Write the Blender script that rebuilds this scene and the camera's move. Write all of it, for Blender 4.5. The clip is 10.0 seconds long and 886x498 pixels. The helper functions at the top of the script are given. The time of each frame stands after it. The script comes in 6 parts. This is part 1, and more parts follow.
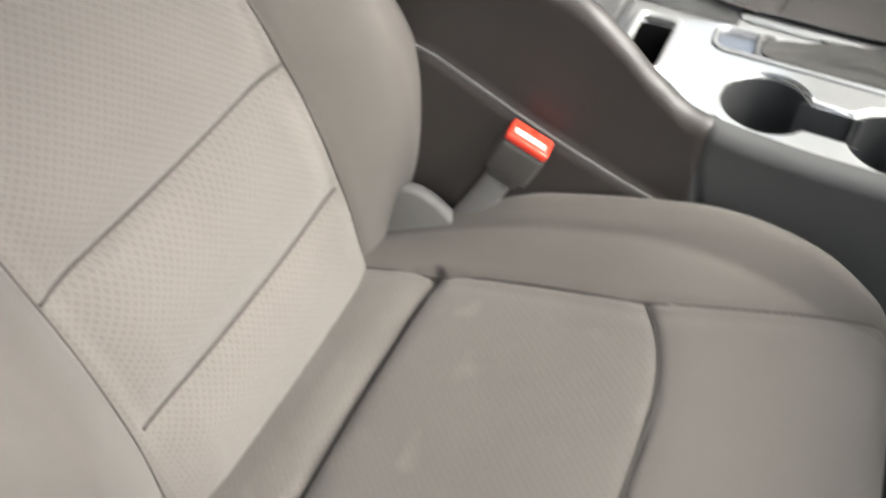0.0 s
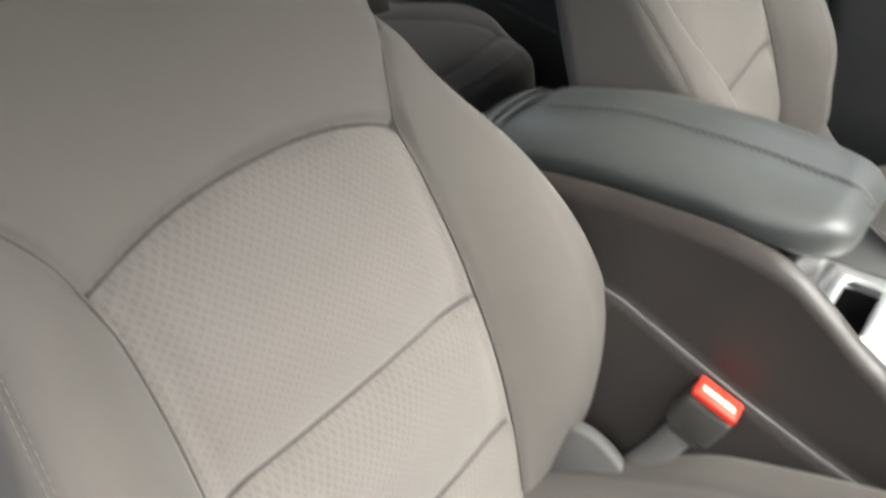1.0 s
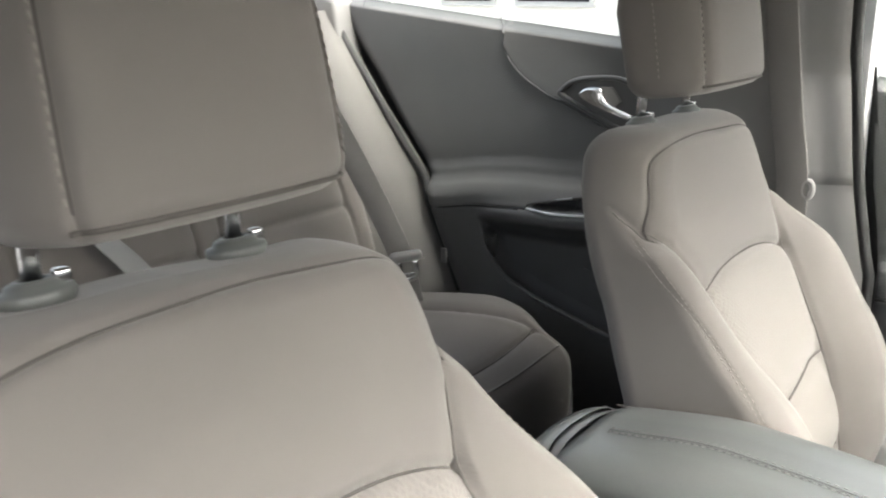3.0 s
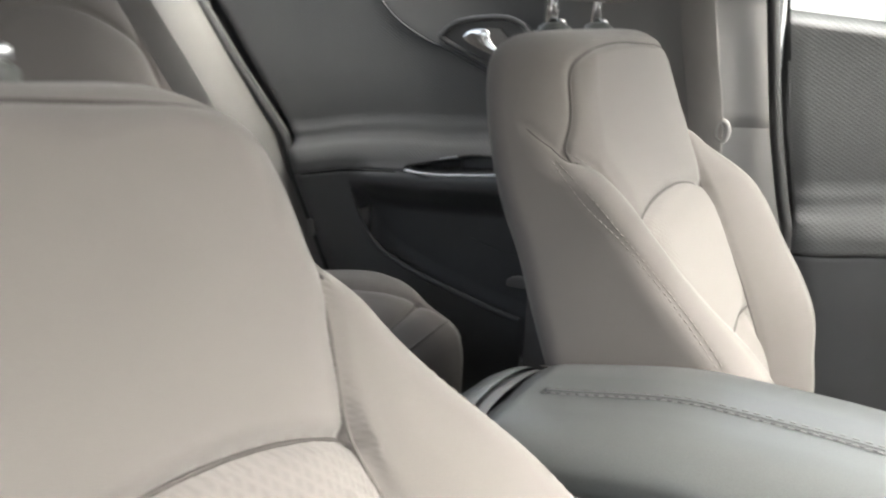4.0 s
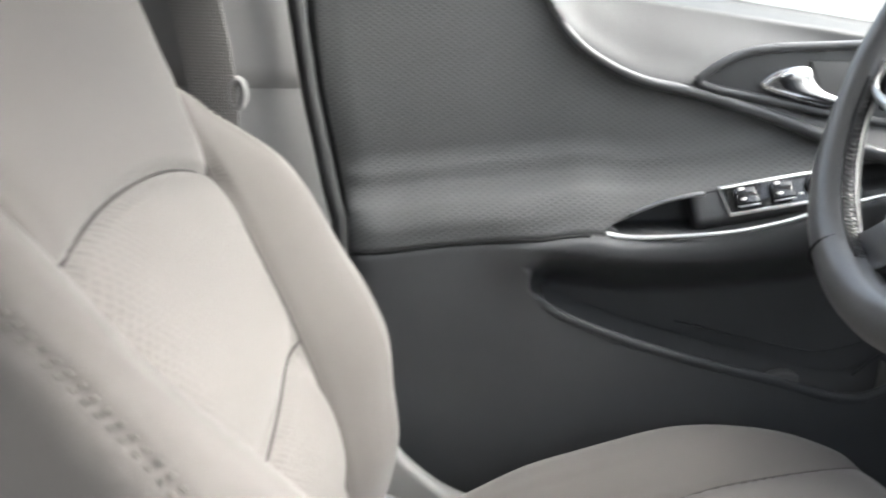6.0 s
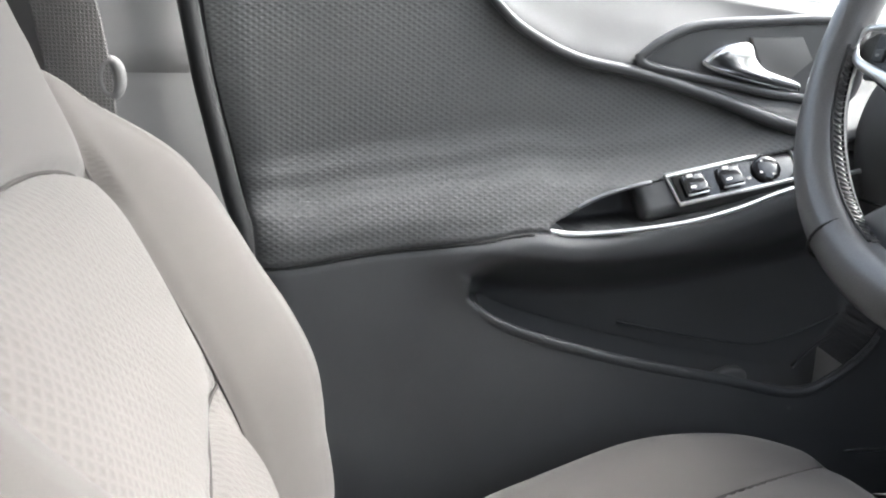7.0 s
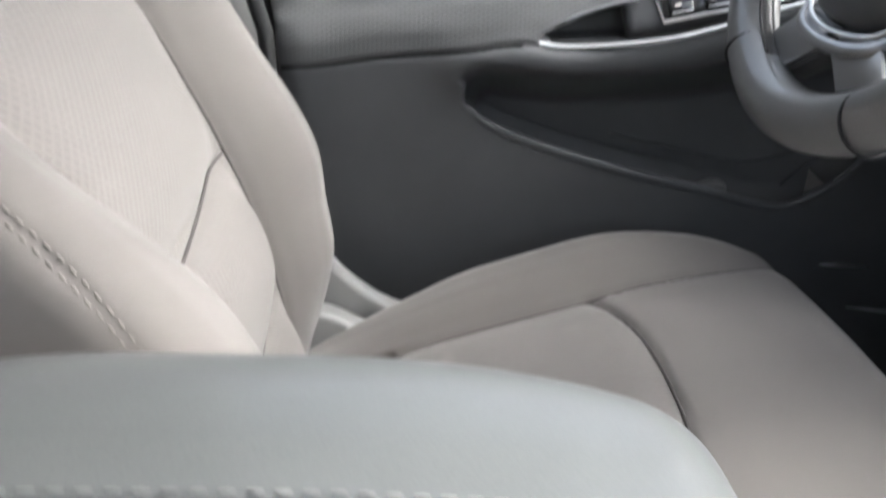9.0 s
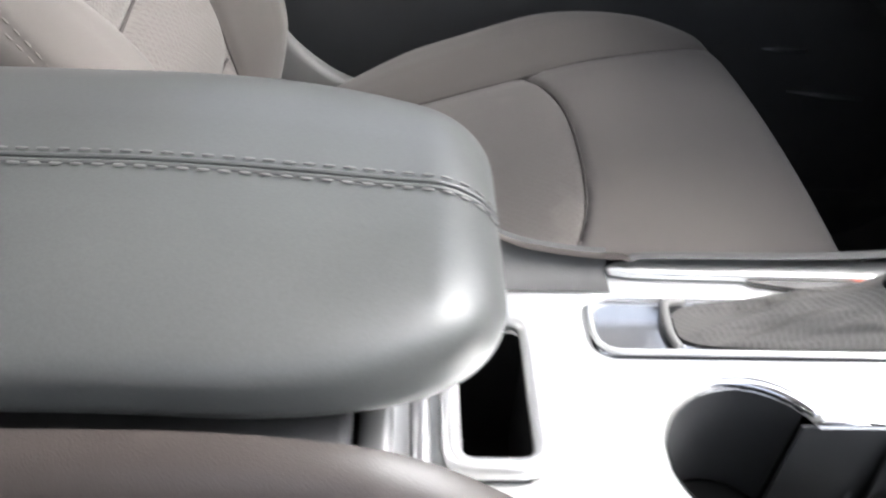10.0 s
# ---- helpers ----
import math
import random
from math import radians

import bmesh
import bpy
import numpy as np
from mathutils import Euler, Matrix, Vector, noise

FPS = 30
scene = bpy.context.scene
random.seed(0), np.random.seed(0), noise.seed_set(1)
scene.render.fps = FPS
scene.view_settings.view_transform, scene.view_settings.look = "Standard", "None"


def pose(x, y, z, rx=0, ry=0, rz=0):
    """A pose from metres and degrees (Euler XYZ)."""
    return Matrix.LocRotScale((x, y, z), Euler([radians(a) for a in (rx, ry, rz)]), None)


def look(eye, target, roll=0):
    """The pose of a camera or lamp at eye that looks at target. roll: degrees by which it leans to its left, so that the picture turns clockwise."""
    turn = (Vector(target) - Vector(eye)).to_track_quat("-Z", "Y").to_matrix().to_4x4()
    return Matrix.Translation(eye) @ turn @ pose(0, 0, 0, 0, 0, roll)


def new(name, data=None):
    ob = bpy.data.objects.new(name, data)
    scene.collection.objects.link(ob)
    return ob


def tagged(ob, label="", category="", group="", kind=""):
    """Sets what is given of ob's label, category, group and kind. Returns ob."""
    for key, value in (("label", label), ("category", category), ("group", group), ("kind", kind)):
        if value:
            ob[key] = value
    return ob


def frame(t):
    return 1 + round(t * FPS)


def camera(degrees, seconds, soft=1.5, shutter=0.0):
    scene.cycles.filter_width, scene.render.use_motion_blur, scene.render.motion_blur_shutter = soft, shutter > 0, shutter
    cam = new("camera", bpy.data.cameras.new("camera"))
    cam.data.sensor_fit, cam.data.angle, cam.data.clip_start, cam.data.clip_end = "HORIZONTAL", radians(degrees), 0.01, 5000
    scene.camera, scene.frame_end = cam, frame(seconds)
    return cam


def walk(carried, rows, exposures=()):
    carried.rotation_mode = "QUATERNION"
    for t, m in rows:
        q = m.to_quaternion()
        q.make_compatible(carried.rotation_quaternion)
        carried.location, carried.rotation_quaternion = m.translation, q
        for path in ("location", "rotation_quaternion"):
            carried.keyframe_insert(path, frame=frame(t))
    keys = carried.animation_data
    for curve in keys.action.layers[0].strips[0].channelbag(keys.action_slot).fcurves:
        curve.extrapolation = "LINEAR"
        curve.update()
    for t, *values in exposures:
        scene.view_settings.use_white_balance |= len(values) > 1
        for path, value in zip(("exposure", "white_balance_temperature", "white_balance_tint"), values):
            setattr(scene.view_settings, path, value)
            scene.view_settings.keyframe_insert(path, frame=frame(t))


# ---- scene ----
cam = camera(57.0, 10.0, soft=2.0, shutter=0.5)
EXPOSE = [(0.0, 1.44, 6400, 7), (0.7, 1.38, 6300, 6), (1.5, 1.86, 6450, 6), (2.5, 2.54, 6450, 6), (4.5, 2.55, 6420, 8), (5.5, 2.33, 6220, 8), (6.0, 2.36, 6150, 8), (7.5, 2.42, 5980, 9), (8.5, 2.43, 5970, 9), (8.8, 2.24, 6030, 9), (9.05, 2.24, 6050, 10), (9.3, 2.15, 6050, 11), (10.0, 1.7, 6080, 12)]
PATH = [
    (0, (0.689, 0.309, 0.992), (-0.49, -0.219, -0.534), 1.8),
    (0.5, (0.684, 0.285, 1.0), (-0.544, -0.473, -0.385), 0.8),
    (1, (0.684, 0.272, 1.01), (-0.593, -0.734, -0.155), -0.8),
    (1.5, (0.68, 0.234, 1.039), (-0.632, -0.887, 0.029), -0.2),
    (2, (0.685, 0.222, 1.062), (-0.664, -0.994, 0.225), -0.6),
    (2.5, (0.685, 0.215, 1.069), (-0.717, -1.042, 0.394), -0.4),
    (2.7, (0.678, 0.21, 1.063), (-0.756, -1.032, 0.43), -0.3),
    (3.8, (0.552, 0.1, 0.934), (-1.087, -0.898, 0.373), 1.6),
    (4, (0.519, 0.073, 0.902), (-1.162, -0.851, 0.336), 2.0),
    (4.5, (0.402, 0.035, 0.859), (-1.379, -0.684, 0.299), 1.6),
    (5, (0.305, 0.037, 0.848), (-1.555, -0.434, 0.282), 1.6),
    (5.5, (0.221, 0.045, 0.841), (-1.687, -0.152, 0.274), 2.9),
    (6, (0.147, 0.048, 0.833), (-1.777, 0.097, 0.288), 3.1),
    (6.2, (0.116, 0.02, 0.818), (-1.809, 0.19, 0.303), 3.0),
    (7.3, (0.01, -0.02, 0.799), (-1.866, 0.42, 0.264), 3.0),
    (7.5, (0.007, -0.009, 0.808), (-1.862, 0.43, 0.246), 2.6),
    (8, (0.039, 0.02, 0.82), (-1.819, 0.459, 0.224), 2.3),
    (8.5, (0.103, 0.049, 0.811), (-1.757, 0.368, 0.15), 2.2),
    (9, (0.165, 0.094, 0.812), (-1.607, 0.217, -0.091), 3.1),
    (9.5, (0.19, 0.133, 0.797), (-1.452, 0.226, -0.34), 4.2),
    (9.8, (0.232, 0.148, 0.809), (-1.333, 0.264, -0.435), 4.6),
    (10, (0.25, 0.167, 0.826), (-1.268, 0.262, -0.473), 3.5),
]
walk(cam, [(t, look(eye, target, roll)) for t, eye, target, roll in PATH], EXPOSE)

# ---- world and light ----
world = bpy.data.worlds.new("sky")
scene.world = world
world.use_nodes = True
wn = world.node_tree.nodes
sky = wn.new("ShaderNodeTexSky")
sky.sky_type, sky.sun_disc = "NISHITA", False
sky.sun_elevation, sky.sun_rotation = radians(46), radians(-5)
sky.air_density, sky.dust_density, sky.ozone_density = 1.0, 8.0, 1.0
haze = wn.new("ShaderNodeHueSaturation")
haze.inputs["Saturation"].default_value = 0.45
world.node_tree.links.new(sky.outputs[0], haze.inputs["Color"])
world.node_tree.links.new(haze.outputs[0], wn["Background"].inputs[0])
wn["Background"].inputs[1].default_value = 0.15
sun_data = bpy.data.lights.new("sun", "SUN")
sun_data.energy, sun_data.angle, sun_data.color = 0.22, radians(40), (1.0, 0.98, 0.95)
sun = new("sun", sun_data)
sun.matrix_world = look((10 * math.sin(radians(-5)) * math.cos(radians(46)), 10 * math.cos(radians(-5)) * math.cos(radians(46)), 10 * math.sin(radians(46))), (0, 0, 0))


# ---- materials ----
def material(name, colour, rough=0.6, metal=0.0, vary=0.12, spot=60.0, grain=900.0, bump=0.15, depth=0.0006, weave=None, coat=0.0, sheen=0.0, stain=0.0):
    """Procedural surface: broad tone changes, fine grain relief, and if asked a woven or embossed pattern (axes, pitch, strength)."""
    m = bpy.data.materials.new(name)
    m.use_nodes = True
    n, l = m.node_tree.nodes, m.node_tree.links
    b = n["Principled BSDF"]
    co = n.new("ShaderNodeTexCoord")
    big = n.new("ShaderNodeTexNoise")
    big.inputs["Scale"].default_value, big.inputs["Detail"].default_value = spot * 0.2, 5.0
    l.new(co.outputs["Object"], big.inputs["Vector"])
    fine = n.new("ShaderNodeTexNoise")
    fine.inputs["Scale"].default_value, fine.inputs["Detail"].default_value = grain, 3.0
    l.new(co.outputs["Object"], fine.inputs["Vector"])
    mix = n.new("ShaderNodeMath")
    mix.operation = "ADD"
    l.new(big.outputs["Fac"], mix.inputs[0])
    l.new(fine.outputs["Fac"], mix.inputs[1])
    ramp = n.new("ShaderNodeMapRange")
    ramp.inputs["From Min"].default_value, ramp.inputs["From Max"].default_value = 0.6, 1.4
    ramp.inputs["To Min"].default_value, ramp.inputs["To Max"].default_value = 1 - vary, 1 + vary
    l.new(mix.outputs[0], ramp.inputs["Value"])
    tone = n.new("ShaderNodeMix")
    tone.data_type, tone.blend_type = "RGBA", "MULTIPLY"
    tone.inputs["Factor"].default_value = 1.0
    tone.inputs["A"].default_value = (*colour, 1)
    l.new(ramp.outputs[0], tone.inputs["B"])
    out, height = tone.outputs["Result"], fine.outputs["Fac"]
    if weave:
        (ax, ay), pitch, strength, dark, squash, square = weave
        sep = n.new("ShaderNodeSeparateXYZ")
        l.new(co.outputs["Object"], sep.inputs[0])
        waves = []
        for sign in (1, -1):
            comb = n.new("ShaderNodeMath")
            comb.operation = "MULTIPLY_ADD"
            comb.inputs[1].default_value = (sign > 0) * 1.0 if square else sign * squash
            l.new(sep.outputs[ax], comb.inputs[0])
            if not square:
                l.new(sep.outputs[ay], comb.inputs[2])
            else:
                comb.inputs[2].default_value = 0.0
                if sign < 0:
                    l.new(sep.outputs[ay], comb.inputs[2])
            s = n.new("ShaderNodeMath")
            s.operation = "MULTIPLY"
            s.inputs[1].default_value = 2 * math.pi / pitch
            l.new(comb.outputs[0], s.inputs[0])
            w = n.new("ShaderNodeMath")
            w.operation = "SINE"
            l.new(s.outputs[0], w.inputs[0])
            waves.append(w)
        prod = n.new("ShaderNodeMath")
        prod.operation = "MAXIMUM"
        l.new(waves[0].outputs[0], prod.inputs[0])
        l.new(waves[1].outputs[0], prod.inputs[1])
        add = n.new("ShaderNodeMath")
        add.operation = "MULTIPLY_ADD"
        add.inputs[1].default_value = strength
        l.new(prod.outputs[0], add.inputs[0])
        l.new(fine.outputs["Fac"], add.inputs[2])
        height = add.outputs[0]
        shade = n.new("ShaderNodeMapRange")
        shade.inputs["From Min"].default_value, shade.inputs["From Max"].default_value = -0.2, 1.0
        shade.inputs["To Min"].default_value, shade.inputs["To Max"].default_value = 1 - dark, 1 + dark * 0.4
        l.new(prod.outputs[0], shade.inputs["Value"])
        t2 = n.new("ShaderNodeMix")
        t2.data_type, t2.blend_type = "RGBA", "MULTIPLY"
        t2.inputs["Factor"].default_value = 1.0
        l.new(out, t2.inputs["A"])
        l.new(shade.outputs[0], t2.inputs["B"])
        out = t2.outputs["Result"]
    if stain:
        sm = n.new("ShaderNodeTexNoise")
        sm.inputs["Scale"].default_value, sm.inputs["Detail"].default_value = 17.0, 2.0
        l.new(co.outputs["Object"], sm.inputs["Vector"])
        rg = n.new("ShaderNodeMapRange")
        rg.inputs["From Min"].default_value, rg.inputs["From Max"].default_value = 0.655, 0.76
        rg.inputs["To Min"].default_value, rg.inputs["To Max"].default_value = 1.0, 1.0 + stain
        l.new(sm.outputs["Fac"], rg.inputs["Value"])
        t3 = n.new("ShaderNodeMix")
        t3.data_type, t3.blend_type = "RGBA", "MULTIPLY"
        t3.inputs["Factor"].default_value = 1.0
        l.new(out, t3.inputs["A"])
        l.new(rg.outputs[0], t3.inputs["B"])
        out = t3.outputs["Result"]
    l.new(out, b.inputs["Base Color"])
    bp = n.new("ShaderNodeBump")
    bp.inputs["Strength"].default_value, bp.inputs["Distance"].default_value = bump, depth
    l.new(height, bp.inputs["Height"])
    l.new(bp.outputs[0], b.inputs["Normal"])
    rr = n.new("ShaderNodeMapRange")
    rr.inputs["To Min"].default_value, rr.inputs["To Max"].default_value = max(0.02, rough - 0.08), min(1, rough + 0.08)
    l.new(big.outputs["Fac"], rr.inputs["Value"])
    l.new(rr.outputs[0], b.inputs["Roughness"])
    b.inputs["Metallic"].default_value = metal
    b.inputs["Coat Weight"].default_value = coat
    b.inputs["Sheen Weight"].default_value = sheen
    b.inputs["Sheen Roughness"].default_value = 0.5
    return m


FABRIC = material("seat_fabric", (0.120, 0.108, 0.099), 0.9, grain=2200, bump=0.35, vary=0.10, spot=40, sheen=0.15)
KNIT = material("seat_knit", (0.165, 0.149, 0.137), 0.92, grain=2500, bump=0.6, depth=0.0010, vary=0.08, weave=((0, 2), 0.0076, 0.4, 0.10, 1.0, False), sheen=0.15)
KNITC = material("cushion_knit", (0.128, 0.116, 0.106), 0.92, grain=2500, bump=0.5, depth=0.0008, vary=0.12, weave=((0, 1), 0.0076, 0.2, 0.055, 1.0, False), sheen=0.15, stain=0.20)
GREYCLOTH = material("rear_side_cloth", (0.093, 0.089, 0.084), 0.9, grain=2200, bump=0.35, vary=0.12, spot=40, sheen=0.1)
SIDESEAM = material("side_seam_cloth", (0.085, 0.077, 0.070), 0.9, bump=0.1)
SEAM2 = material("side_seam_thread", (0.145, 0.130, 0.118), 0.9, bump=0.1)
# far darker than the cloth: crease shade is put into the seams' colour
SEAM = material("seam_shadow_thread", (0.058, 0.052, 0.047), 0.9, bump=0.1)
THREAD = material("thread", (0.18, 0.162, 0.147), 0.8, bump=0.1)
LEATHER = material("black_leather", (0.062, 0.065, 0.064), 0.40, grain=900, bump=0.15, depth=0.0003, vary=0.15, coat=0.15)
WHEELHIDE = material("wheel_leather", (0.115, 0.114, 0.113), 0.33, grain=900, bump=0.2, depth=0.0003, vary=0.2, coat=0.5)
DOORLOW = material("black_grained_plastic", (0.062, 0.063, 0.065), 0.52, grain=1300, bump=0.3, depth=0.0004, vary=0.15)
PLASTIC = material("charcoal_plastic", (0.044, 0.045, 0.047), 0.50, grain=1300, bump=0.3, depth=0.0004, vary=0.15)
CONSOLE = material("brown_grey_plastic", (0.040, 0.034, 0.031), 0.34, grain=1300, bump=0.3, depth=0.0004, vary=0.15)
SOFT = material("soft_charcoal_trim", (0.060, 0.060, 0.060), 0.55, grain=1000, bump=0.3, depth=0.0005, vary=0.12)
EMBOSS = material("embossed_charcoal_trim", (0.100, 0.100, 0.100), 0.72, grain=1000, bump=0.35, depth=0.0007, vary=0.10, weave=((1, 2), 0.0056, 0.7, 0.11, 0.58, False))
PILLAR = material("grey_pillar_trim", (0.115, 0.112, 0.109), 0.58, grain=1500, bump=0.3, depth=0.0004, vary=0.08)
GUIDE = material("guide_plastic", (0.085, 0.088, 0.084), 0.38, bump=0.05, vary=0.08)
DARKTRIM = material("dark_satin_trim", (0.065, 0.065, 0.066), 0.34, bump=0.03, vary=0.06)
SHINE = material("satin_dark_silver", (0.32, 0.32, 0.325), 0.32, metal=0.9, bump=0.03, vary=0.05)
SILVER = material("satin_silver", (0.80, 0.80, 0.79), 0.32, metal=0.85, bump=0.03, vary=0.04)
CHROME = material("chrome", (0.85, 0.85, 0.86), 0.07, metal=1.0, bump=0.0, vary=0.02)
POLISH = material("polished_grey_plate", (0.42, 0.43, 0.45), 0.14, metal=0.85, bump=0.02, vary=0.05)
GLOSS = material("gloss_black", (0.012, 0.012, 0.013), 0.15, bump=0.02, vary=0.1, coat=0.5)
RUBBER = material("black_rubber", (0.012, 0.012, 0.012), 0.7, bump=0.1)
CARPET = material("charcoal_carpet", (0.080, 0.080, 0.082), 1.0, grain=1800, bump=0.9, depth=0.003, vary=0.35, spot=90)
HEADLINER = material("headliner_fabric", (0.62, 0.60, 0.58), 0.95, grain=1500, bump=0.3, vary=0.05)
WEBBING = material("belt_webbing", (0.14, 0.132, 0.124), 0.6, grain=1500, bump=0.5, depth=0.0008, vary=0.1, weave=((1, 2), 0.003, 0.5, 0.2, 1.0, True))
LIGHTPL = material("light_grey_plastic", (0.20, 0.195, 0.19), 0.45, grain=1400, bump=0.15, vary=0.06)
BUCKLE = material("dark_grey_plastic", (0.075, 0.070, 0.066), 0.5, grain=1200, bump=0.2, vary=0.1)
RED = material("red_button", (0.75, 0.055, 0.03), 0.3, bump=0.05, vary=0.06)
PALE = material("pale_print", (0.75, 0.72, 0.68), 0.5, bump=0.05, vary=0.04)
GOLD = material("gold_emblem", (0.75, 0.52, 0.12), 0.3, metal=0.6, bump=0.02)
BOOT = material("woven_grey_boot", (0.12, 0.115, 0.108), 0.75, grain=1500, bump=0.5, depth=0.0006, vary=0.2, weave=((0, 1), 0.004, 0.5, 0.12, 1.0, False))
THREAD2 = material("grey_thread", (0.135, 0.133, 0.130), 0.6, bump=0.1)
PAINT = material("silver_body_paint", (0.42, 0.42, 0.42), 0.35, metal=0.3, bump=0.02, vary=0.04, coat=0.6)
CONCRETE = material("pale_concrete", (0.36, 0.352, 0.340), 0.95, spot=4, grain=160, bump=0.8, depth=0.004, vary=0.3)
RENDERW = material("pale_render", (0.72, 0.70, 0.66), 0.9, spot=3, grain=120, bump=0.4, depth=0.004, vary=0.08)
BRICKRED = material("red_brown_paint", (0.30, 0.10, 0.07), 0.6, spot=3, grain=200, vary=0.15)
SCREEN = bpy.data.materials.new("indicator_red")
SCREEN.use_nodes = True
SCREEN.node_tree.nodes["Principled BSDF"].inputs["Base Color"].default_value = (0.6, 0.05, 0.02, 1)
SCREEN.node_tree.nodes["Principled BSDF"].inputs["Emission Color"].default_value = (1, 0.12, 0.03, 1)
SCREEN.node_tree.nodes["Principled BSDF"].inputs["Emission Strength"].default_value = 1.2
GLASS = bpy.data.materials.new("window_glass")
GLASS.use_nodes = True
GLASS.node_tree.nodes["Principled BSDF"].inputs["Transmission Weight"].default_value = 1.0
GLASS.node_tree.nodes["Principled BSDF"].inputs["Roughness"].default_value = 0.0
GLASS.node_tree.nodes["Principled BSDF"].inputs["IOR"].default_value = 1.02
GLASS.node_tree.nodes["Principled BSDF"].inputs["Base Color"].default_value = (0.93, 0.96, 0.95, 1)


# ---- builders ----
def thing(name, at=(0, 0, 0), label="", category="", group="", kind=""):
    e = new(name)
    e.empty_display_size = 0.05
    e.location = at
    return tagged(e, label, category, group, kind)


def root_of(ob):
    p = Vector((0, 0, 0))
    while ob is not None:
        p = p + ob.location
        ob = ob.parent
    return p


def finish(me, mat, smooth):
    me.materials.append(mat)
    if smooth:
        me.shade_smooth()
    return me


def part(name, bm, mat, parent=None, label="", smooth=True, auto=None):
    """Links a bmesh, given in car coordinates, as one mesh object under its parent."""
    if parent is not None:
        bmesh.ops.translate(bm, verts=bm.verts, vec=-root_of(parent))
    if smooth and auto:
        for e in bm.edges:
            if len(e.link_faces) == 2 and e.calc_face_angle(0) > radians(auto):
                e.smooth = False
    me = bpy.data.meshes.new(name)
    bm.to_mesh(me)
    bm.free()
    ob = new(name, finish(me, mat, smooth))
    ob.parent = parent
    if label:
        ob["label"] = label
    return ob


def raw(name, verts, faces, mat, parent=None, label="", smooth=True):
    off = root_of(parent) if parent is not None else Vector((0, 0, 0))
    me = bpy.data.meshes.new(name)
    me.from_pydata((np.asarray(verts) - np.array(off)).tolist(), [], [list(map(int, q)) for q in faces])
    me.update()
    ob = new(name, finish(me, mat, smooth))
    ob.parent = parent
    if label:
        ob["label"] = label
    return ob


def sheet(P, wrap=False):
    """Quads of a grid of points P[i, j]."""
    nu, nv = P.shape[:2]
    i, j = np.meshgrid(np.arange(nu - 1), np.arange(nv if wrap else nv - 1), indexing="ij")
    j2 = (j + 1) % nv
    return np.stack([i * nv + j, i * nv + j2, (i + 1) * nv + j2, (i + 1) * nv + j], -1).reshape(-1, 4)


def split(P, region, parts, parent, wrap=False, flip=False):
    """One mesh per region number of the grid's faces; parts: number -> (name, material, label)."""
    faces = sheet(P, wrap)
    if flip:
        faces = faces[:, ::-1]
    V = P.reshape(-1, 3)
    made = []
    for key, (name, mat, label) in parts.items():
        f = faces[region == key]
        if not len(f):
            continue
        used, inv = np.unique(f, return_inverse=True)
        made.append(raw(name, V[used], inv.reshape(-1, 4), mat, parent, label))
    return made


def step(a, b, x):
    t = np.clip((x - a) / (b - a), 0, 1)
    return t * t * (3 - 2 * t)


def soft(x, xp, fp):
    """Piecewise values with rounded corners."""
    xs = np.linspace(xp[0], xp[-1], 301)
    k = np.hanning(43)
    v = np.convolve(np.pad(np.interp(xs, xp, fp), 21, mode="reflect", reflect_type="odd"), k / k.sum(), "valid")
    return np.interp(x, xs, v)


def smooth_line(pts, n):
    """A smooth curve through a few points (Catmull-Rom)."""
    p = np.array(pts, float)
    p = np.vstack([2 * p[0] - p[1], p, 2 * p[-1] - p[-2]])
    t = np.linspace(0, len(p) - 3 - 1e-9, n)
    k = t.astype(int)
    f = (t - k)[:, None]
    a, b, c, d = p[k], p[k + 1], p[k + 2], p[k + 3]
    return 0.5 * (2 * b + (c - a) * f + (2 * a - 5 * b + 4 * c - d) * f ** 2 + (3 * b - a - 3 * c + d) * f ** 3)


def rounded_box(size, r, at=(0, 0, 0), turn=None, seg=3):
    bm = bmesh.new()
    bmesh.ops.create_cube(bm, size=1.0)
    bmesh.ops.scale(bm, vec=size, verts=bm.verts)
    bmesh.ops.bevel(bm, geom=bm.edges[:], offset=min(r, 0.49 * min(size)), segments=seg, affect="EDGES", profile=0.5)
    if turn is not None:
        bmesh.ops.transform(bm, matrix=turn, verts=bm.verts)
    bmesh.ops.translate(bm, vec=at, verts=bm.verts)
    return bm


def tube(pts, r, n=12, closed=False, flat=1.0, up=(0, 0, 1), caps=True):
    """A tube along a line of points; r a number or one per point; flat squeezes it along the up direction."""
    p = np.array(pts, float)
    m = len(p)
    rr = np.full(m, r) if np.isscalar(r) else np.array(r)
    bm = bmesh.new()
    rings = []
    for i in range(m):
        a, b = (p[(i - 1) % m], p[(i + 1) % m]) if closed else (p[max(i - 1, 0)], p[min(i + 1, m - 1)])
        t = (b - a) / (np.linalg.norm(b - a) + 1e-12)
        u = np.array(up, float) - np.dot(up, t) * t
        u /= np.linalg.norm(u) + 1e-12
        s = np.cross(t, u)
        rings.append([bm.verts.new(p[i] + rr[i] * (math.cos(q) * s + flat * math.sin(q) * u)) for q in np.linspace(0, 2 * math.pi, n, endpoint=False)])
    for i in range(m if closed else m - 1):
        A, B = rings[i], rings[(i + 1) % m]
        for k in range(n):
            bm.faces.new((A[k], A[(k + 1) % n], B[(k + 1) % n], B[k]))
    if not closed and caps:
        bm.faces.new(rings[0])
        bm.faces.new(rings[-1][::-1])
    bmesh.ops.recalc_face_normals(bm, faces=bm.faces)
    return bm


